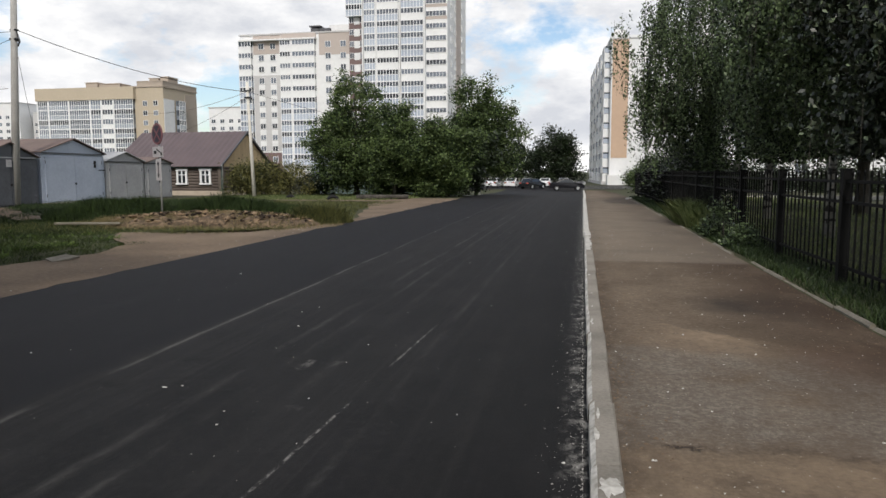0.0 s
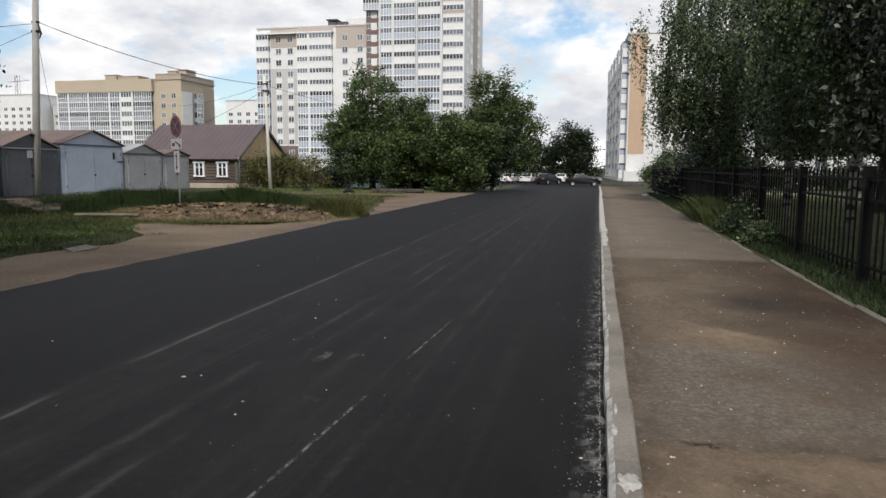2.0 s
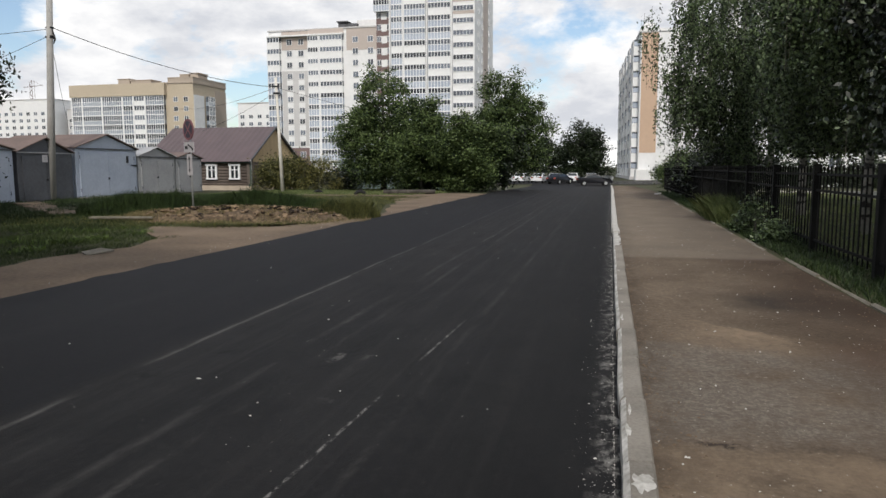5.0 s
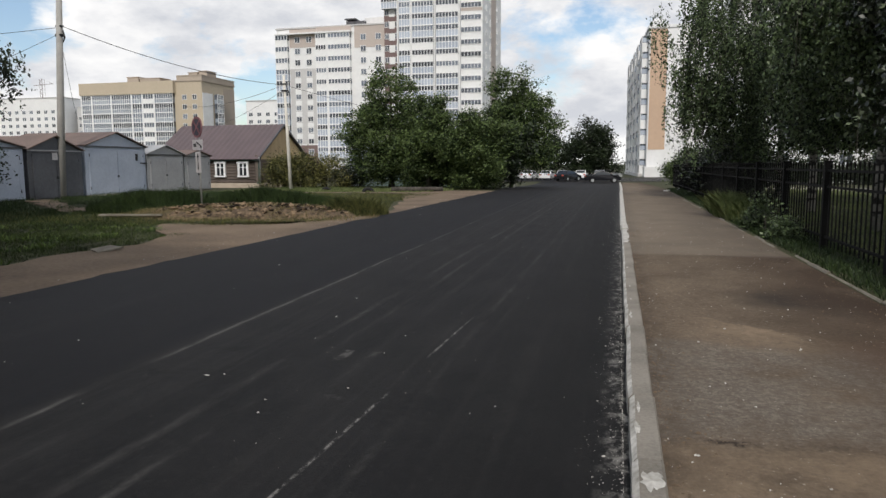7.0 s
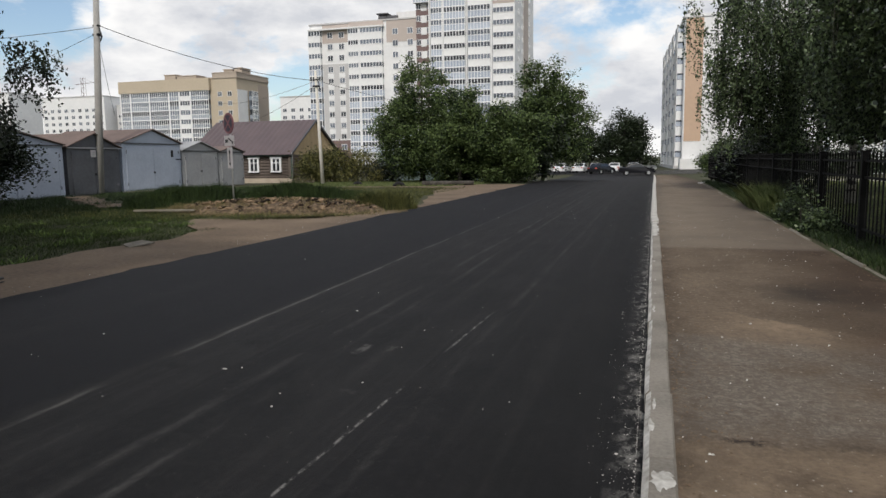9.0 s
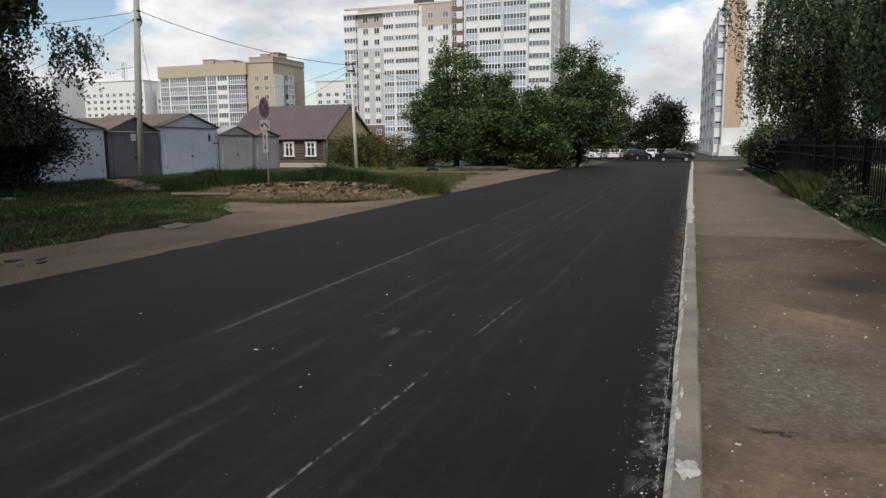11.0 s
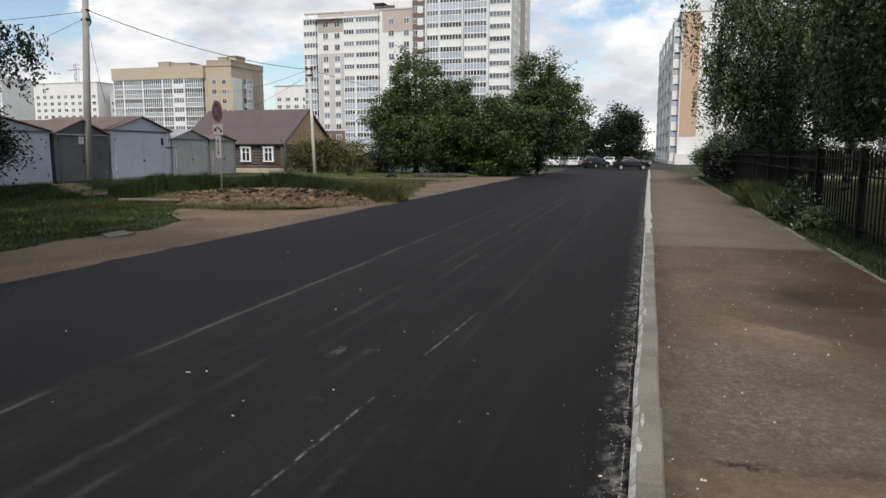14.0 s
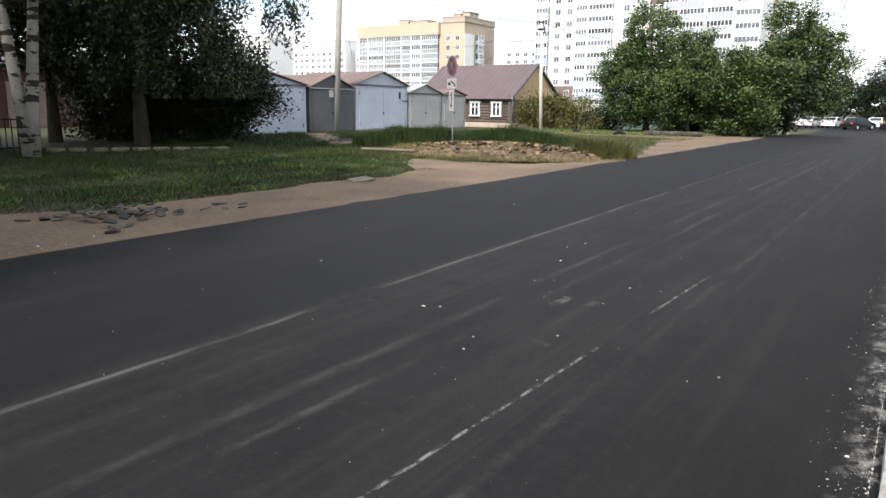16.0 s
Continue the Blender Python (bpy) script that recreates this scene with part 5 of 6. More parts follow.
for i in range(78):
    share("board", plank, bfence, i * 0.115, 0, rf.uniform(-0.03, 0.03))
bm = bmesh.new()
box(bm, 0, 9, 0.02, 0.07, 0.4, 0.5)
box(bm, 0, 9, 0.02, 0.07, 1.3, 1.4)
part("rail", bm, M_greenfence, bfence)
outh = thing("shed", "small pale shed with grey roof behind the maples", "shed", (-26.0, 66, gz(66)))
bm = bmesh.new()
prism(bm, [(0, 0), (5, 0), (5, 3.2), (2.5, 4.6), (0, 3.2)], 0, 5)
part("body", bm, M_bluegar, outh)
bm = bmesh.new()
prism(bm, [(-0.2, 3.15), (2.5, 4.65), (5.2, 3.15), (5.2, 3.25), (2.5, 4.75), (-0.2, 3.25)], -0.2, 5.2)
part("roof", bm, M_bluegar, outh)


# ---- poles and cables ----
def pole(label, x, y, h, r0, material, lean, wire_z):
    p = thing("utility_pole", label, "utility pole", (x, y, gz(y)))
    bm = bmesh.new()
    tube(bm, [(0, 0, -0.2), (lean[0] * 0.5, lean[1] * 0.5, h * 0.5), (lean[0], lean[1], h)], [r0, r0 * 0.82, r0 * 0.64], 12)
    part("shaft", bm, material, p)
    k = wire_z / h
    cx, cy = lean[0] * k, lean[1] * k
    bm = bmesh.new()
    box(bm, cx - 0.2, cx + 0.2, cy - 0.13, cy + 0.13, wire_z - 0.46, wire_z - 0.34, 0, 0.01)
    box(bm, cx - 0.16, cx + 0.19, cy - 0.11, cy + 0.11, wire_z + 0.02, wire_z + 0.1, 0, 0.01)
    tube(bm, [(cx + 0.15, cy, wire_z), (cx + 0.28, cy, wire_z - 0.5), (cx + 0.18, cy, wire_z - 0.75)], [0.03, 0.05, 0.02], 6)
    part("clamp", bm, M_signblack, p)
    return (x + cx, y + cy, gz(y) + wire_z)


A = pole("round grey concrete utility pole beside the garages", -28.05, 30.85, 11.6, 0.21, M_pole, (0.42, 0.35), 8.6)
B = pole("slim pale utility pole leaning beside the house", -22.1, 45.1, 7.75, 0.13, M_polewhite, (-0.28, 0.0), 7.1)


def cable(a, b, sag, r=0.018):
    bm = bmesh.new()
    pts = []
    for k in range(17):
        t = k / 16
        p = Vector(a).lerp(Vector(b), t)
        p.z -= sag * 4 * t * (1 - t)
        pts.append(p)
    tube(bm, pts, [r] * 17, 5)
    tagged(part("overhead_cable", bm, M_wire), "dark overhead cable between the poles", "cable", group="cables")


cable((A[0] + 0.15, A[1], A[2] + 0.06), B, 0.5, 0.019)
cable((A[0], A[1], A[2] - 0.0), (-62, 22, 8.3), 0.9, 0.014)
cable((A[0], A[1], A[2] - 0.3), (-40, 46, 5.2), 0.3, 0.012)
cable((A[0], A[1], A[2] - 0.3), (-48, 34, 4.2), 0.3, 0.012)
cable(B, (-50, 75, 8.6), 0.5, 0.014)
cable((B[0], B[1], B[2] - 0.3), (-33, 53, 4.7), 0.2, 0.012)
cable(B, (-9, 66, 4.5), 0.5, 0.014)


# ---- road sign ----
def road_sign():
    s = thing("road_sign", "faded round no-stopping road sign with two small plates on a post", "road sign", (-14.18, 22.0, 0.0), -30)
    bm = bmesh.new()
    tube(bm, [(0, 0, -0.2), (0, 0, 3.25)], [0.03, 0.03], 10)
    part("post", bm, M_steel, s)

    def disc(r, y0, y1, z=2.92):
        bm = bmesh.new()
        tube(bm, [(0, y0, z), (0, y1, z)], [r, r], 32)
        return bm
    d = part("disc", disc(0.36, -0.075, -0.04), M_signred, s, "faded red rim")
    part("field", disc(0.29, -0.079, -0.075), M_signblue, d, "faded blue field")
    bm = bmesh.new()
    for a in (45, -45):
        m = Matrix.Translation((0, -0.081, 2.92)) @ Matrix.Rotation(radians(a), 4, "Y") @ Matrix.Diagonal((0.58, 0.003 + a * 0.00001, 0.062, 1))
        bmesh.ops.create_cube(bm, size=1, matrix=m)
    part("cross_bar", bm, M_signred, d)
    bm = bmesh.new()
    box(bm, -0.35, 0.35, -0.07, -0.045, 2.14, 2.49, 0, 0.004)
    p1 = part("plate", bm, M_signwhite, s, "white plate with a tow truck shape")
    bm = bmesh.new()
    box(bm, -0.27, -0.08, -0.074, -0.07, 2.25, 2.36)
    bmesh.ops.create_cube(bm, size=1, matrix=Matrix.Translation((0.12, -0.072, 2.33)) @ Matrix.Rotation(radians(24), 4, "Y") @ Matrix.Diagonal((0.40, 0.004, 0.05, 1)))
    box(bm, 0.2, 0.3, -0.0745, -0.07, 2.2, 2.27)
    part("symbol", bm, M_signblack, p1)
    bm = bmesh.new()
    box(bm, -0.175, 0.175, -0.07, -0.045, 1.35, 2.08, 0, 0.004)
    p2 = part("plate", bm, M_signwhite, s, "white plate with an upright double arrow")
    bm = bmesh.new()
    box(bm, -0.025, 0.025, -0.074, -0.07, 1.5, 1.95)
    for z, q in ((2.03, -1), (1.42, 1)):
        vs = [bm.verts.new(v) for v in ((-0.08, -0.074, z + q * 0.14), (0.08, -0.074, z + q * 0.14), (0, -0.074, z))]
        bm.faces.new(vs)
    part("arrow", bm, M_signblack, p2)


road_sign()


# ---- cars ----
def car_meshes(kind):
    """Body, cabin glass and wheel meshes; the car points along +x and is 4.4 m long."""
    L = 4.4
    if kind == "hatch":
        prof = [(-2.2, 0.32), (-2.2, 0.75), (-2.05, 0.95), (-1.7, 1.02), (-1.2, 1.42), (-0.2, 1.47), (0.5, 1.38), (1.15, 0.98), (1.95, 0.82), (2.2, 0.62), (2.2, 0.32)]
    else:
        prof = [(-2.2, 0.32), (-2.2, 0.85), (-2.1, 0.98), (-1.45, 1.02), (-0.85, 1.38), (0.0, 1.44), (0.55, 1.36), (1.2, 0.98), (1.95, 0.84), (2.2, 0.62), (2.2, 0.32)]
    bm = bmesh.new()
    rings = []
    for w, inset in ((-0.85, 1), (-0.80, 0), (0.80, 0), (0.85, 1)):
        ring = []
        for x, z in prof:
            k = max(0.0, (z - 0.95) / 0.5)
            ring.append(bm.verts.new((x * (0.985 if inset else 1), w * (1 - 0.2 * k), z - (0.02 if inset and z > 0.9 else 0))))
        rings.append(ring)
    n = len(prof)
    for a, b in zip(rings, rings[1:]):
        for i in range(n):
            bm.faces.new((a[i], a[(i + 1) % n], b[(i + 1) % n], b[i]))
    bm.faces.new(rings[0])
    bm.faces.new(rings[-1][::-1])
    bmesh.ops.recalc_face_normals(bm, faces=bm.faces[:])
    gl = bmesh.new()
    top = [p for p in prof if p[1] > 1.2]
    x0, x1 = prof[3][0] + 0.15, prof[7][0] - 0.2
    for s in (-1, 1):
        out = [(x0 + 0.1, 1.03), (top[0][0] + 0.12, top[0][1] - 0.07), (top[1][0], top[1][1] - 0.08), (top[2][0] - 0.05, top[2][1] - 0.08), (x1, 1.0)]
        vs = [gl.verts.new((x, s * (0.86 * (1 - 0.2 * max(0, (z - 0.95) / 0.5)) + 0.006), z)) for x, z in out]
        gl.faces.new(vs if s < 0 else vs[::-1])
    for (xa, za), (xb, zb) in ((prof[3], prof[4]), (prof[6], prof[7])):
        vs = []
        for x, z, s in ((xa * 0.94 + xb * 0.06, za * 0.94 + zb * 0.06, -1), (xa * 0.94 + xb * 0.06, za * 0.94 + zb * 0.06, 1), (xb * 0.94 + xa * 0.06, zb * 0.94 + za * 0.06, 1), (xb * 0.94 + xa * 0.06, zb * 0.94 + za * 0.06, -1)):
            vs.append(gl.verts.new((x + (0.006 if xa > 0 else -0.006), s * 0.72 * (1 - 0.2 * max(0, (z - 0.95) / 0.5)), z + 0.008)))
        gl.faces.new(vs)
    return bm, gl


def car(label, x, y, rz, paint, kind="sedan"):
    c = thing("car", label, "car", (x, y, gz(y)), rz, group="parked cars")
    b, g = car_meshes(kind)
    body = part("body", b, paint, c)
    part("glazing", g, M_carglass, body)
    for sx in (-1.32, 1.36):
        for sy in (-0.8, 0.8):
            bm = bmesh.new()
            tube(bm, [(sx, sy - 0.09, 0.31), (sx, sy + 0.09, 0.31)], [0.31, 0.31], 18)
            w = part("wheel", bm, M_tyre, c)
            bm = bmesh.new()
            o = 0.1 if sy > 0 else -0.1
            tube(bm, [(sx, sy, 0.31), (sx, sy + o, 0.31)], [0.2, 0.19], 14)
            part("rim", bm, M_rim, w)
    for sy in (-0.62, 0.62):
        bm = bmesh.new()
        box(bm, -2.23, -2.17, sy - 0.16, sy + 0.16, 0.74, 0.9, 0, 0.01)
        part("tail_lamp", bm, M_lamp, c)
        bm = bmesh.new()
        box(bm, 2.1, 2.19, sy - 0.17, sy + 0.17, 0.62, 0.74, 0, 0.01)
        part("headlamp", bm, M_rim, c)


car("black saloon car crossing at the far end of the road", -2.05, 92, 8, M_carblack)
for x, y, rz, pt, kd in ((-13.2, 108, 80, M_carwhite, "hatch"), (-10.6, 108.5, 84, M_carwhite, "sedan"), (-8.2, 107, 92, M_cargrey, "hatch"), (-5.6, 110, 88, M_carwhite, "hatch"), (-3.0, 112, 95, M_cargrey, "sedan"), (-16.0, 110, 75, M_carwhite, "sedan"), (-1.9, 119, 20, M_carwhite, "hatch"), (-7.0, 101, 60, M_carblack, "hatch")):
    car({M_carwhite.name: "white parked car near the far trees", M_cargrey.name: "silver parked car near the far trees", M_carblack.name: "dark parked car near the far trees"}[pt.name], x, y, rz, pt, kd)


# ---- grass, weeds, rubble ----
def blades(name, label, n, area, h, material, seed, width=0.012, lean=0.35, mask=None, z=None, cat="grass", dome=None):
    """Grass blades over an area given by a function of two random numbers."""
    rng = np.random.default_rng(seed)
    P = np.array([area(a, b) for a, b in rng.uniform(0, 1, (n, 2))])
    if mask:
        P = P[[mask(p[0], p[1]) for p in P]]
    n = len(P)
    zz = np.array([(gz(p[1]) + (z(p[0], p[1]) if z else dip(p[0], p[1]))) for p in P])
    H = h * rng.uniform(0.45, 1.2, n) * np.array([0.75 + 0.6 * noise.noise((p[0] * 0.8, p[1] * 0.8, seed)) for p in P])
    if dome:
        cx, cy, rx, ry = dome
        H *= np.sqrt(np.clip(1 - ((P[:, 0] - cx) / (1.2 * rx)) ** 2 - ((P[:, 1] - cy) / (1.2 * ry)) ** 2, 0.06, 1))
    a = rng.uniform(0, 2 * np.pi, n)
    d = rng.normal(0, lean, (n, 2)) * H[:, None]
    base = np.column_stack([P, zz - 0.01])
    side = np.column_stack([np.cos(a), np.sin(a), np.zeros(n)]) * width
    mid = base + np.column_stack([d * 0.35, H * 0.6])
    tip = base + np.column_stack([d, H])
    if h <= 0.25:
        V = np.stack([base - side, base + side, tip], 1).reshape(-1, 3)
        F = np.arange(3 * n).reshape(-1, 3)
    else:
        V = np.stack([base - side, base + side, mid + side * 0.8, tip, mid - side * 0.8], 1).reshape(-1, 3)
        F = np.arange(5 * n).reshape(-1, 5)
    ob = raw(name, V, F, material)
    return tagged(ob, label, cat, kind="stuff")


def rect(x0, x1, y0, y1):
    return lambda a, b: (x0 + (x1 - x0) * a, y0 + (y1 - y0) * b)


def lawn_mask(x, y):
    edge = -10.0 + 0.35 * noise.noise((x * 0.4, y * 0.5, 2)) + (0.25 if 11 < y < 13 else 0) - max(0, 5 - y) * 0.06
    drive = 15.1 + 0.75 * (-x - 10.2) + 0.5 * noise.noise((x * 0.6, y * 0.6, 8))
    if 17.2 < y and x > -12.6:
        return False
    return x < edge and (y < drive or x < -12.4)


blades("lawn_grass", "rough green grass beside the dirt verge", 150000, rect(-24, -9.6, 2, 21), 0.12, M_grass, 1, 0.007, 0.45, lawn_mask)
blades("lawn_weeds", "broad-leaved pale weeds in patches among the grass", 16000, rect(-16, -9.4, 3, 17), 0.15, M_weed, 2, 0.022, 0.9, lambda x, y: lawn_mask(x, y) and noise.noise((x * 0.9, y * 0.9, 21)) > 0.22)


def ell(cx, cy, rx, ry):
    return lambda a, b: (cx + 1.15 * rx * a ** 0.7 * math.cos(6.2832 * b), cy + 1.15 * ry * a ** 0.7 * math.sin(6.2832 * b))


blades("tall_grass", "tall dark grass mound beside the drive", 36000, ell(-16.3, 22.4, 2.3, 1.5), 0.8, M_grass_tall, 3, 0.009, 0.16, dome=(-16.3, 22.4, 2.3, 1.5))
blades("tall_grass", "tall dark grass behind the rubble heap", 30000, ell(-13.7, 26.6, 2.9, 1.3), 0.8, M_grass_tall, 4, 0.009, 0.16, dome=(-13.7, 26.6, 2.9, 1.3))
blades("tall_grass", "tuft of tall grass at the road edge", 12000, ell(-8.5, 21.9, 1.0, 0.9), 0.62, M_meadow, 5, 0.005, 0.4, dome=(-8.5, 21.9, 1.0, 0.9))
blades("tall_grass", "tuft of grass at the end of the heap", 6000, ell(-10.2, 24.3, 1.5, 1.0), 0.28, M_meadow, 6, 0.004, 0.45, dome=(-10.2, 24.3, 1.5, 1.0))
blades("dry_grass", "dry yellow grass around the rubble heap", 6500, ell(-11.6, 20.3, 3.9, 2.0), 0.15, M_grass_dry, 7, 0.006, 0.6, None, lambda x, y: 0.25 * max(0, 1 - ((x + 11.6) / 3.6) ** 2 - ((y - 20.6) / 1.7) ** 2))
blades("meadow_grass", "rough short grass between the track and the heap", 56000, rect(-20, -8.2, 16.7, 38), 0.17, M_meadow, 13, 0.008, 0.6, lambda x, y: not (x > -9.8 and y > 23.5 and y > 23.5 + (-7.9 - x) * 3.5) and not (y < 17.0 + 0.5 * max(0, x + 10.2) + 0.25 * noise.noise((x * 1.5, y, 3)) and x > -12.8) and not (x < -16.5 and 19.5 - 1.0 * (x + 17) < y < 22.8 - 1.0 * (x + 17)))
blades("far_grass", "mown grass by the house and maples", 46000, rect(-25, -10.4, 40.2, 56), 0.16, M_lawn, 8, 0.03, 0.5, lambda x, y: x < -10.6 - 0.5 * max(0, 43 - y) + 0.5 * noise.noise((x, y, 5)))
blades("garage_grass", "rough grass before the garages", 34000, rect(-28, -17, 17, 38), 0.24, M_grass_tall, 9, 0.014, 0.4, lambda x, y: y > 22.0 - 0.85 * (x + 18) or y < 19.6 - 0.85 * (x + 18) or noise.noise((x * 0.9, y * 0.9, 12)) > 0.1)
fence_z = lambda x, y: 0.09
blades("verge_weeds", "weeds and grass along the footway edge", 30000, rect(2.74, 3.7, 4, 44), 0.17, M_grass_tall, 10, 0.010, 0.5, None, fence_z)
blades("verge_grass", "grass behind the black fence", 40000, rect(3.6, 12, 4, 46), 0.22, M_lawn, 11, 0.012, 0.5, None, lambda x, y: 0.08 if x < 6 else 0.05 if x < 9.5 else -0.02)
blades("footway_tuft", "tuft of tall pale grass leaning over the footway", 7000, ell(2.98, 21.3, 0.36, 1.7), 0.8, M_lawn, 12, 0.005, 0.5, None, fence_z)
tree("verge_shrub", "low leafy weeds at the foot of the fence", (2.98, 16.2, 0.09), 0.5, 0.015, (0.05, 0, 0.22), (0.22, 2.2, 0.24), 5000, M_leaf_birch, 0.07, M_bark, 61, limbs=10, floor=0.01, spread=0.08, start=0.1)

# heap of dug soil with clods
heap = thing("soil_heap", "low heap of dug brown soil and turf clods", "soil heap", (-11.6, 20.6, 0))
bm = bmesh.new()
bmesh.ops.create_grid(bm, x_segments=60, y_segments=30, size=1)
for v in bm.verts:
    x, y = v.co.x * 3.6, v.co.y * 1.7
    e = max(0, 1 - (x / 3.6) ** 2 - (y / 1.7) ** 2)
    v.co = Vector((x, y + 0.25 * x * 0.4, -0.06 + 0.42 * math.sqrt(e) * (0.75 + 0.5 * noise.noise((x * 1.1, y * 1.1, 3)) + 0.35 * noise.noise((x * 3.5, y * 3.5, 3)))))
part("mound", bm, M_clod, heap, smooth=True)
rh = random.Random(17)
clods = [mesh_of(stone_bm(s, 0.40, 0.22, 0.16), M_clod) for s in range(8)]
for i in range(280):
    a, q = rh.uniform(0, 6.283), math.sqrt(rh.random())
    x, y = 3.3 * q * math.cos(a), 1.5 * q * math.sin(a)
    z = 0.02 + 0.42 * math.sqrt(max(0, 1 - q * q)) * 0.88
    o = share("clod", clods[i % 8], heap, x, y + 0.1 * x, z, rh.uniform(0, 360), (rh.uniform(0.22, 0.8), rh.uniform(0.22, 0.6), rh.uniform(0.3, 0.9)))
    o.rotation_euler.x = rh.uniform(-0.9, 0.9)


heap_z = lambda x, y: -0.02 + 0.40 * math.sqrt(max(0, 1 - ((x + 11.6) / 3.6) ** 2 - ((y - 20.6 - 0.1 * (x + 11.6)) / 1.7) ** 2))
blades("dry_turf", "dry straw and torn turf on the soil heap", 2600, ell(-11.4, 20.4, 3.1, 1.5), 0.13, M_grass_dry, 15, 0.006, 1.0, lambda x, y: noise.noise((x * 1.4, y * 1.4, 6)) > -0.05, heap_z)
blades("dry_turf", "yellow tall grass at the end of the soil heap", 7000, ell(-13.8, 20.2, 1.3, 1.0), 0.25, M_grass_dry, 16, 0.004, 0.4, None, lambda x, y: 0.05)


def slab_bm(seed, sx, sy, t):
    rnd = random.Random(seed)
    bm = bmesh.new()
    n = 7
    out = [(math.cos(6.2832 * k / n) * sx * rnd.uniform(0.7, 1.1), math.sin(6.2832 * k / n) * sy * rnd.uniform(0.7, 1.1)) for k in range(n)]
    lo = [bm.verts.new((x, y, 0)) for x, y in out]
    hi = [bm.verts.new((x * 0.96, y * 0.96, t)) for x, y in out]
    bm.faces.new(lo[::-1])
    bm.faces.new(hi)
    for k in range(n):
        bm.faces.new((lo[k], lo[(k + 1) % n], hi[(k + 1) % n], hi[k]))
    return bm


slabs = [mesh_of(slab_bm(s, 0.22, 0.13, 0.035), M_slate) for s in range(6)]
rs = random.Random(23)


def lay(x, y, s, tilt, z=0.03):
    o = new("broken_slab", slabs[rs.randrange(6)])
    o.matrix_basis = pose(x, y, z, rs.uniform(-tilt, tilt), rs.uniform(-tilt, tilt), rs.uniform(0, 360))
    o.scale = (s, s, s)
    tagged(o, "broken grey slab piece on the dirt verge", "slab", group="broken slabs")


for i in range(62):
    lay(rs.gauss(-9.07, 0.40), rs.gauss(5.95, 0.38), rs.uniform(0.25, 0.6), 24, rs.uniform(-0.01, 0.06))
for x, y in ((-8.95, 7.5), (-8.7, 7.75), (-8.4, 7.5), (-8.5, 7.25), (-7.95, 5.15), (-8.2, 5.35), (-9.3, 5.2), (-9.6, 4.9)):
    lay(x, y, rs.uniform(0.4, 0.75), 10, -0.008)
bm = bmesh.new()
box(bm, -0.25, 0.25, -0.15, 0.15, 0, 0.03, 0, 0.004)
for v in bm.verts:
    if v.co.x > 0.2 and v.co.y > 0.1:
        v.co.x -= 0.12
o = tagged(part("concrete_slab", bm, M_oldkerb), "lone concrete slab lying at the grass edge", "slab")
o.matrix_basis = pose(-9.5, 11.54, 0.015, 9, -7, 62)
bm = bmesh.new()
box(bm, -1.0, 1.0, -0.10, 0.10, 0, 0.06, 0, 0.012)
o = tagged(part("fallen_kerb", bm, M_oldkerb), "old concrete kerb lying in the grass", "kerb")
o.matrix_basis = pose(-14.7, 18.95, 0.06, 0, 0, 11)
# old tyres by the lawn
for x, y, w in ((-14.8, 40.6, 0.32), (-18.2, 42.2, 0.28)):
    bm = bmesh.new()
    R, r = w, 0.11
    ring = []
    for i in range(24):
        a = 6.2832 * i / 24
        ring.append([bm.verts.new(((R + r * math.cos(b)) * math.cos(a), r * math.sin(b), (R + r * math.cos(b)) * math.sin(a))) for b in [6.2832 * k / 8 for k in range(8)]])
    for i in range(24):
        p0, p1 = ring[i], ring[(i + 1) % 24]
        for k in range(8):
            bm.faces.new((p0[k], p0[(k + 1) % 8], p1[(k + 1) % 8], p1[k]))
    o = tagged(part("old_tyre", bm, M_tyre), "half-buried old tyre beside the lawn", "tyre", group="old tyres")
    o.matrix_basis = pose(x, y, gz(y) - 0.14, 0, 0, 15)
bm = bmesh.new()
tube(bm, [(-13.6, 41.5, 0.1), (-10.5, 42.2, 0.12)], [0.16, 0.13], 10)
tagged(part("log", bm, M_bark), "grey log lying beside the lawn", "log")
for i in range(14):
    o = share("rubble_lump", clods[i % 8], None, rh.uniform(-12.5, -9.8), rh.uniform(25.5, 28.5), 0.02, rh.uniform(0, 360), (rh.uniform(0.6, 1.5),) * 3)
    o.data = o.data.copy()
    o.data.materials[0] = M_oldkerb
    tagged(o, "pale rubble lump beside the tall grass", "rubble", group="rubble lumps")


def grit(name, label, n, area, size, seed, zf, material=None):
    """Small stones, one mesh."""
    rng = np.random.default_rng(seed)
    base = np.array([(-1, -1, 0), (1, -1, 0), (1, 1, 0), (-1, 1, 0), (-0.5, -0.5, 1), (0.6, -0.5, 0.9), (0.5, 0.5, 1), (-0.5, 0.6, 0.8)], float)
    fq = np.array([(4, 5, 6, 7), (0, 1, 5, 4), (1, 2, 6, 5), (2, 3, 7, 6), (3, 0, 4, 7)])
    V, F = [], []
    for i in range(n):
        x, y = area(*rng.uniform(0, 1, 2))
        s = size * rng.lognormal(0, 0.45)
        a = rng.uniform(0, 6.283)
        q = base * np.array([s, s * rng.uniform(0.5, 1), s * 0.8]) * rng.uniform(0.75, 1.25, (8, 1))
        c, d = math.cos(a), math.sin(a)
        V.append(np.column_stack([q[:, 0] * c - q[:, 1] * d + x, q[:, 0] * d + q[:, 1] * c + y, q[:, 2] + gz(y) + zf]))
        F.append(fq + 8 * i)
    ob = raw(name, np.concatenate(V), np.concatenate(F), material or M_chip)
    return tagged(ob, label, "grit", kind="stuff")


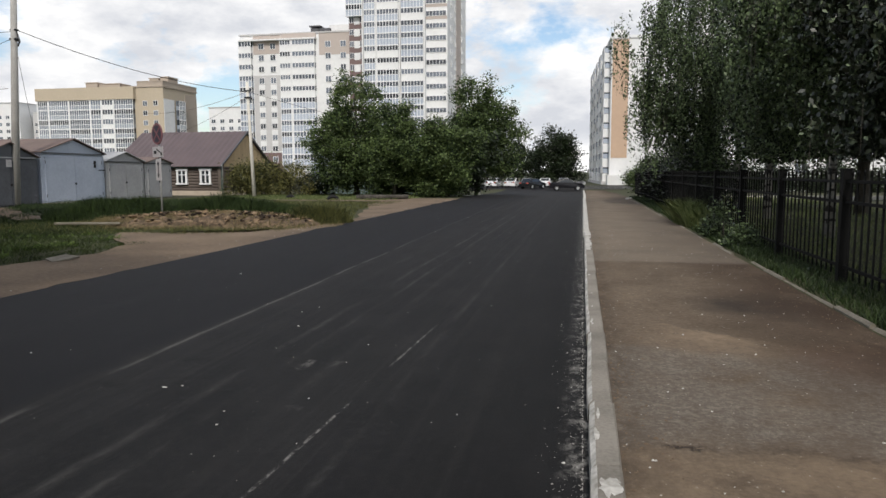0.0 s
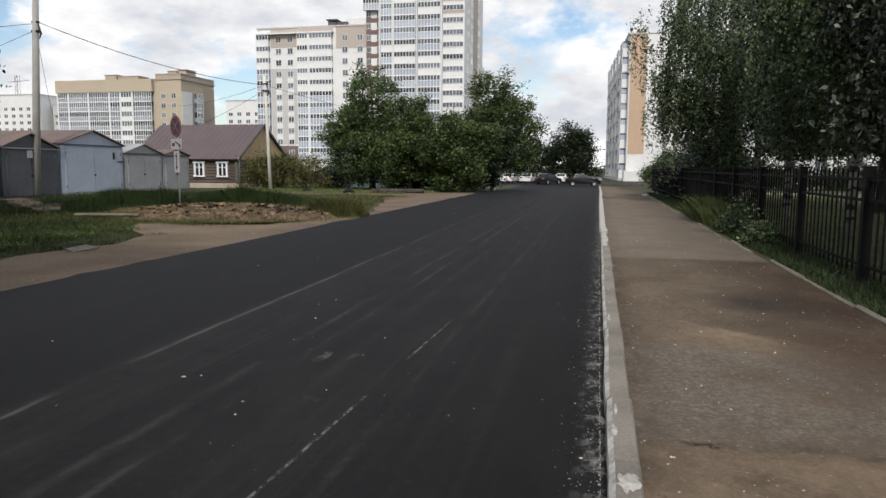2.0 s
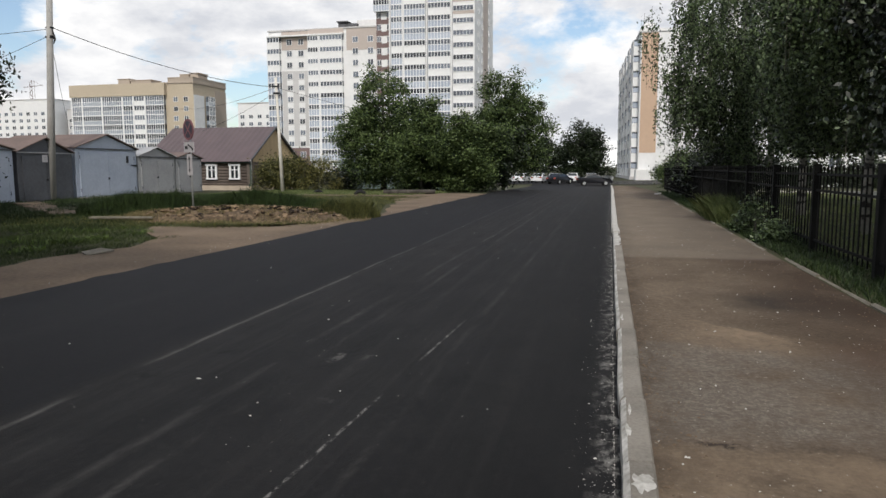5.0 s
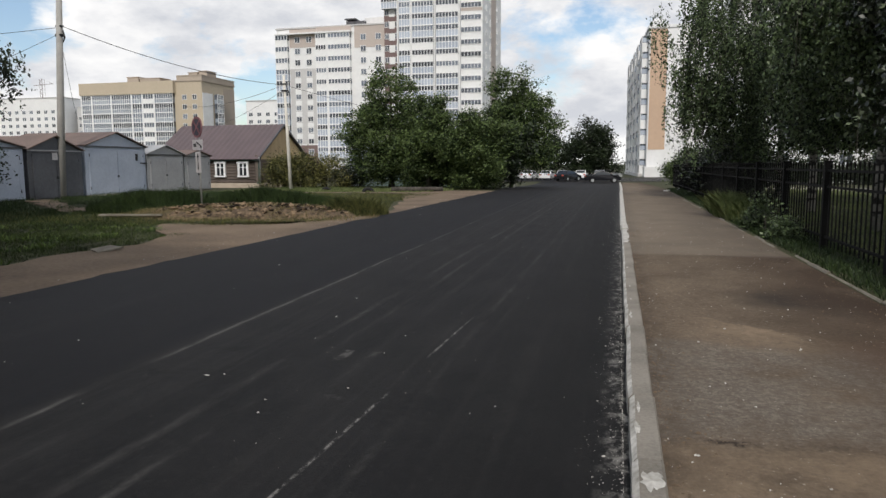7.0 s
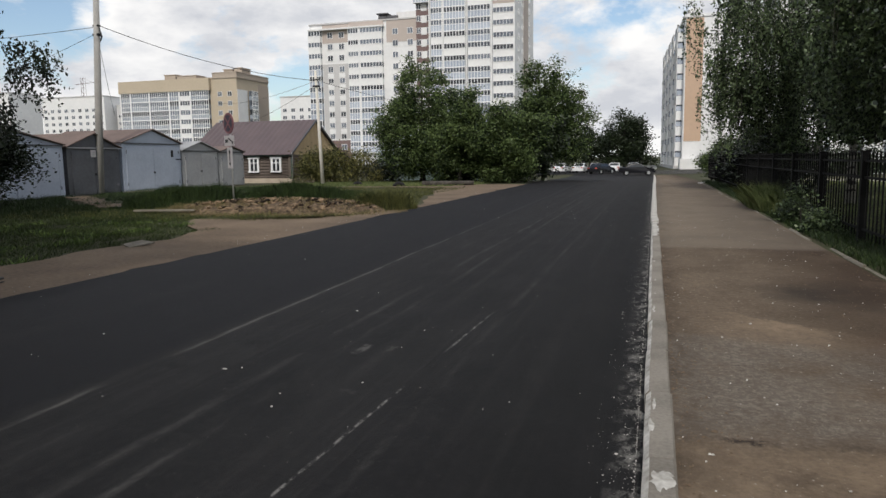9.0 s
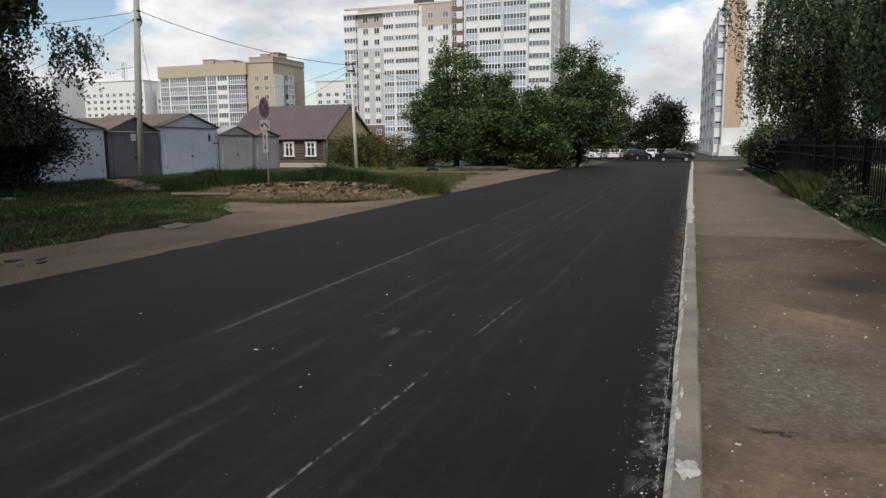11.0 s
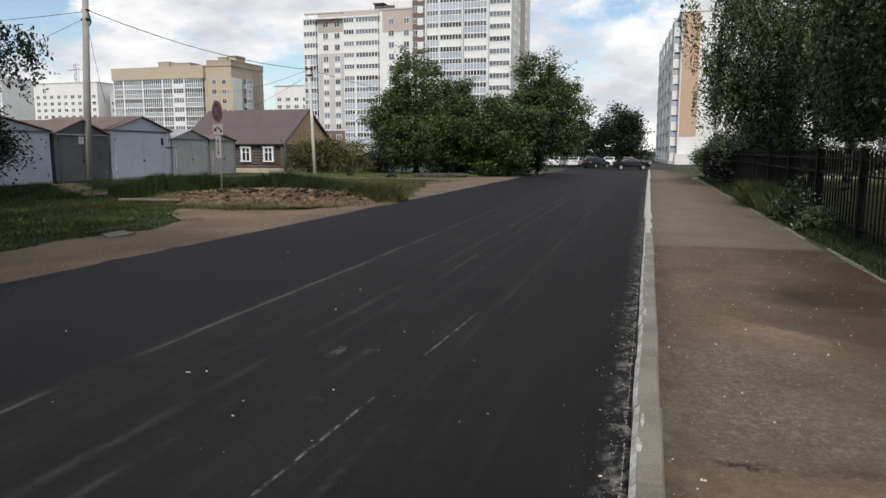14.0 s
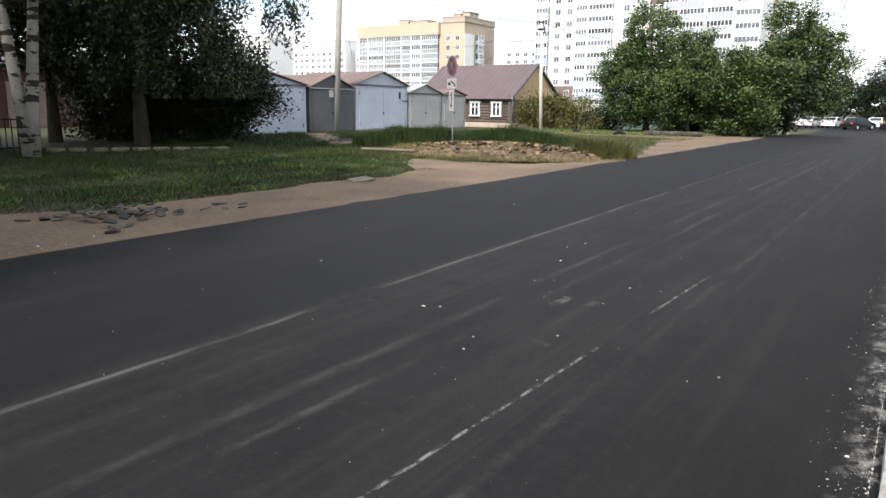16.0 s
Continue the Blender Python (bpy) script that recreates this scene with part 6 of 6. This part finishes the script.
grit("kerb_grit", "pale grit swept against the kerb", 3000, lambda a, b: (-0.26 * a ** 5 - 0.003, 2.2 + 32 * b ** 1.9), 0.0018, 1, 0.0)
grit("road_grit", "stray pale chips on the new asphalt", 170, lambda a, b: (-7.3 * a, 2.5 + 24 * b ** 1.5), 0.0034, 2, 0.0)
grit("road_crumbs", "pale crumbs trodden along the dust streaks", 150, lambda a, b: (-3.7 + 2.6 * a, 2.3 + 3.6 * b ** 1.3), 0.0017, 8, 0.0, M_kerb)
grit("footway_grit", "loose chips on the footway", 480, lambda a, b: (0.2 + 2.35 * a, 2.5 + 16 * b ** 1.4), 0.0036, 3, 0.118)
grit("footway_crumbs", "dark soil crumbs swept to the footway's edges", 2600, lambda a, b: (0.2 + 0.32 * a ** 2 if b < 0.55 else 2.58 - 0.9 * a ** 2, 2.3 + 14 * ((b * 7.3) % 1.0) ** 1.4), 0.0038, 5, 0.118, M_dirt)
grit("edge_grit", "stones along the ragged road edge", 130, lambda a, b: (-7.62 - 0.5 * a * a, 3 + 30 * b ** 1.4), 0.0045, 4, -0.012)
for x, y, sx, sy in ((-2.28, 4.11, 0.014, 0.011), (-3.06, 4.76, 0.04, 0.010), (-2.95, 4.82, 0.012, 0.010), (-1.9, 4.71, 0.014, 0.012), (-2.91, 6.93, 0.025, 0.012), (-3.07, 7.94, 0.014, 0.012), (-1.95, 6.28, 0.012, 0.010), (-0.105, 3.92, 0.018, 0.014)):
    o = tagged(part("pale_chip", stone_bm(int(x * 1000), sx * 1.3, sy * 1.2, 0.009), M_chip), "pale stone chip lying on the asphalt", "stone", group="pale chips")
    o.location = (x, y, 0.003)

rl = random.Random(31)
for x, y in ((2.35, 39.5), (2.5, 40.2), (2.62, 41.0)):
    o = tagged(part("litter", slab_bm(int(x * 100 + y), 0.16, 0.09, 0.05), M_whitewash), "crumpled pale litter at the footway edge", "litter", group="litter")
    o.matrix_basis = pose(x, y, gz(y) + 0.115, rl.uniform(-15, 15), rl.uniform(-15, 15), rl.uniform(0, 360))
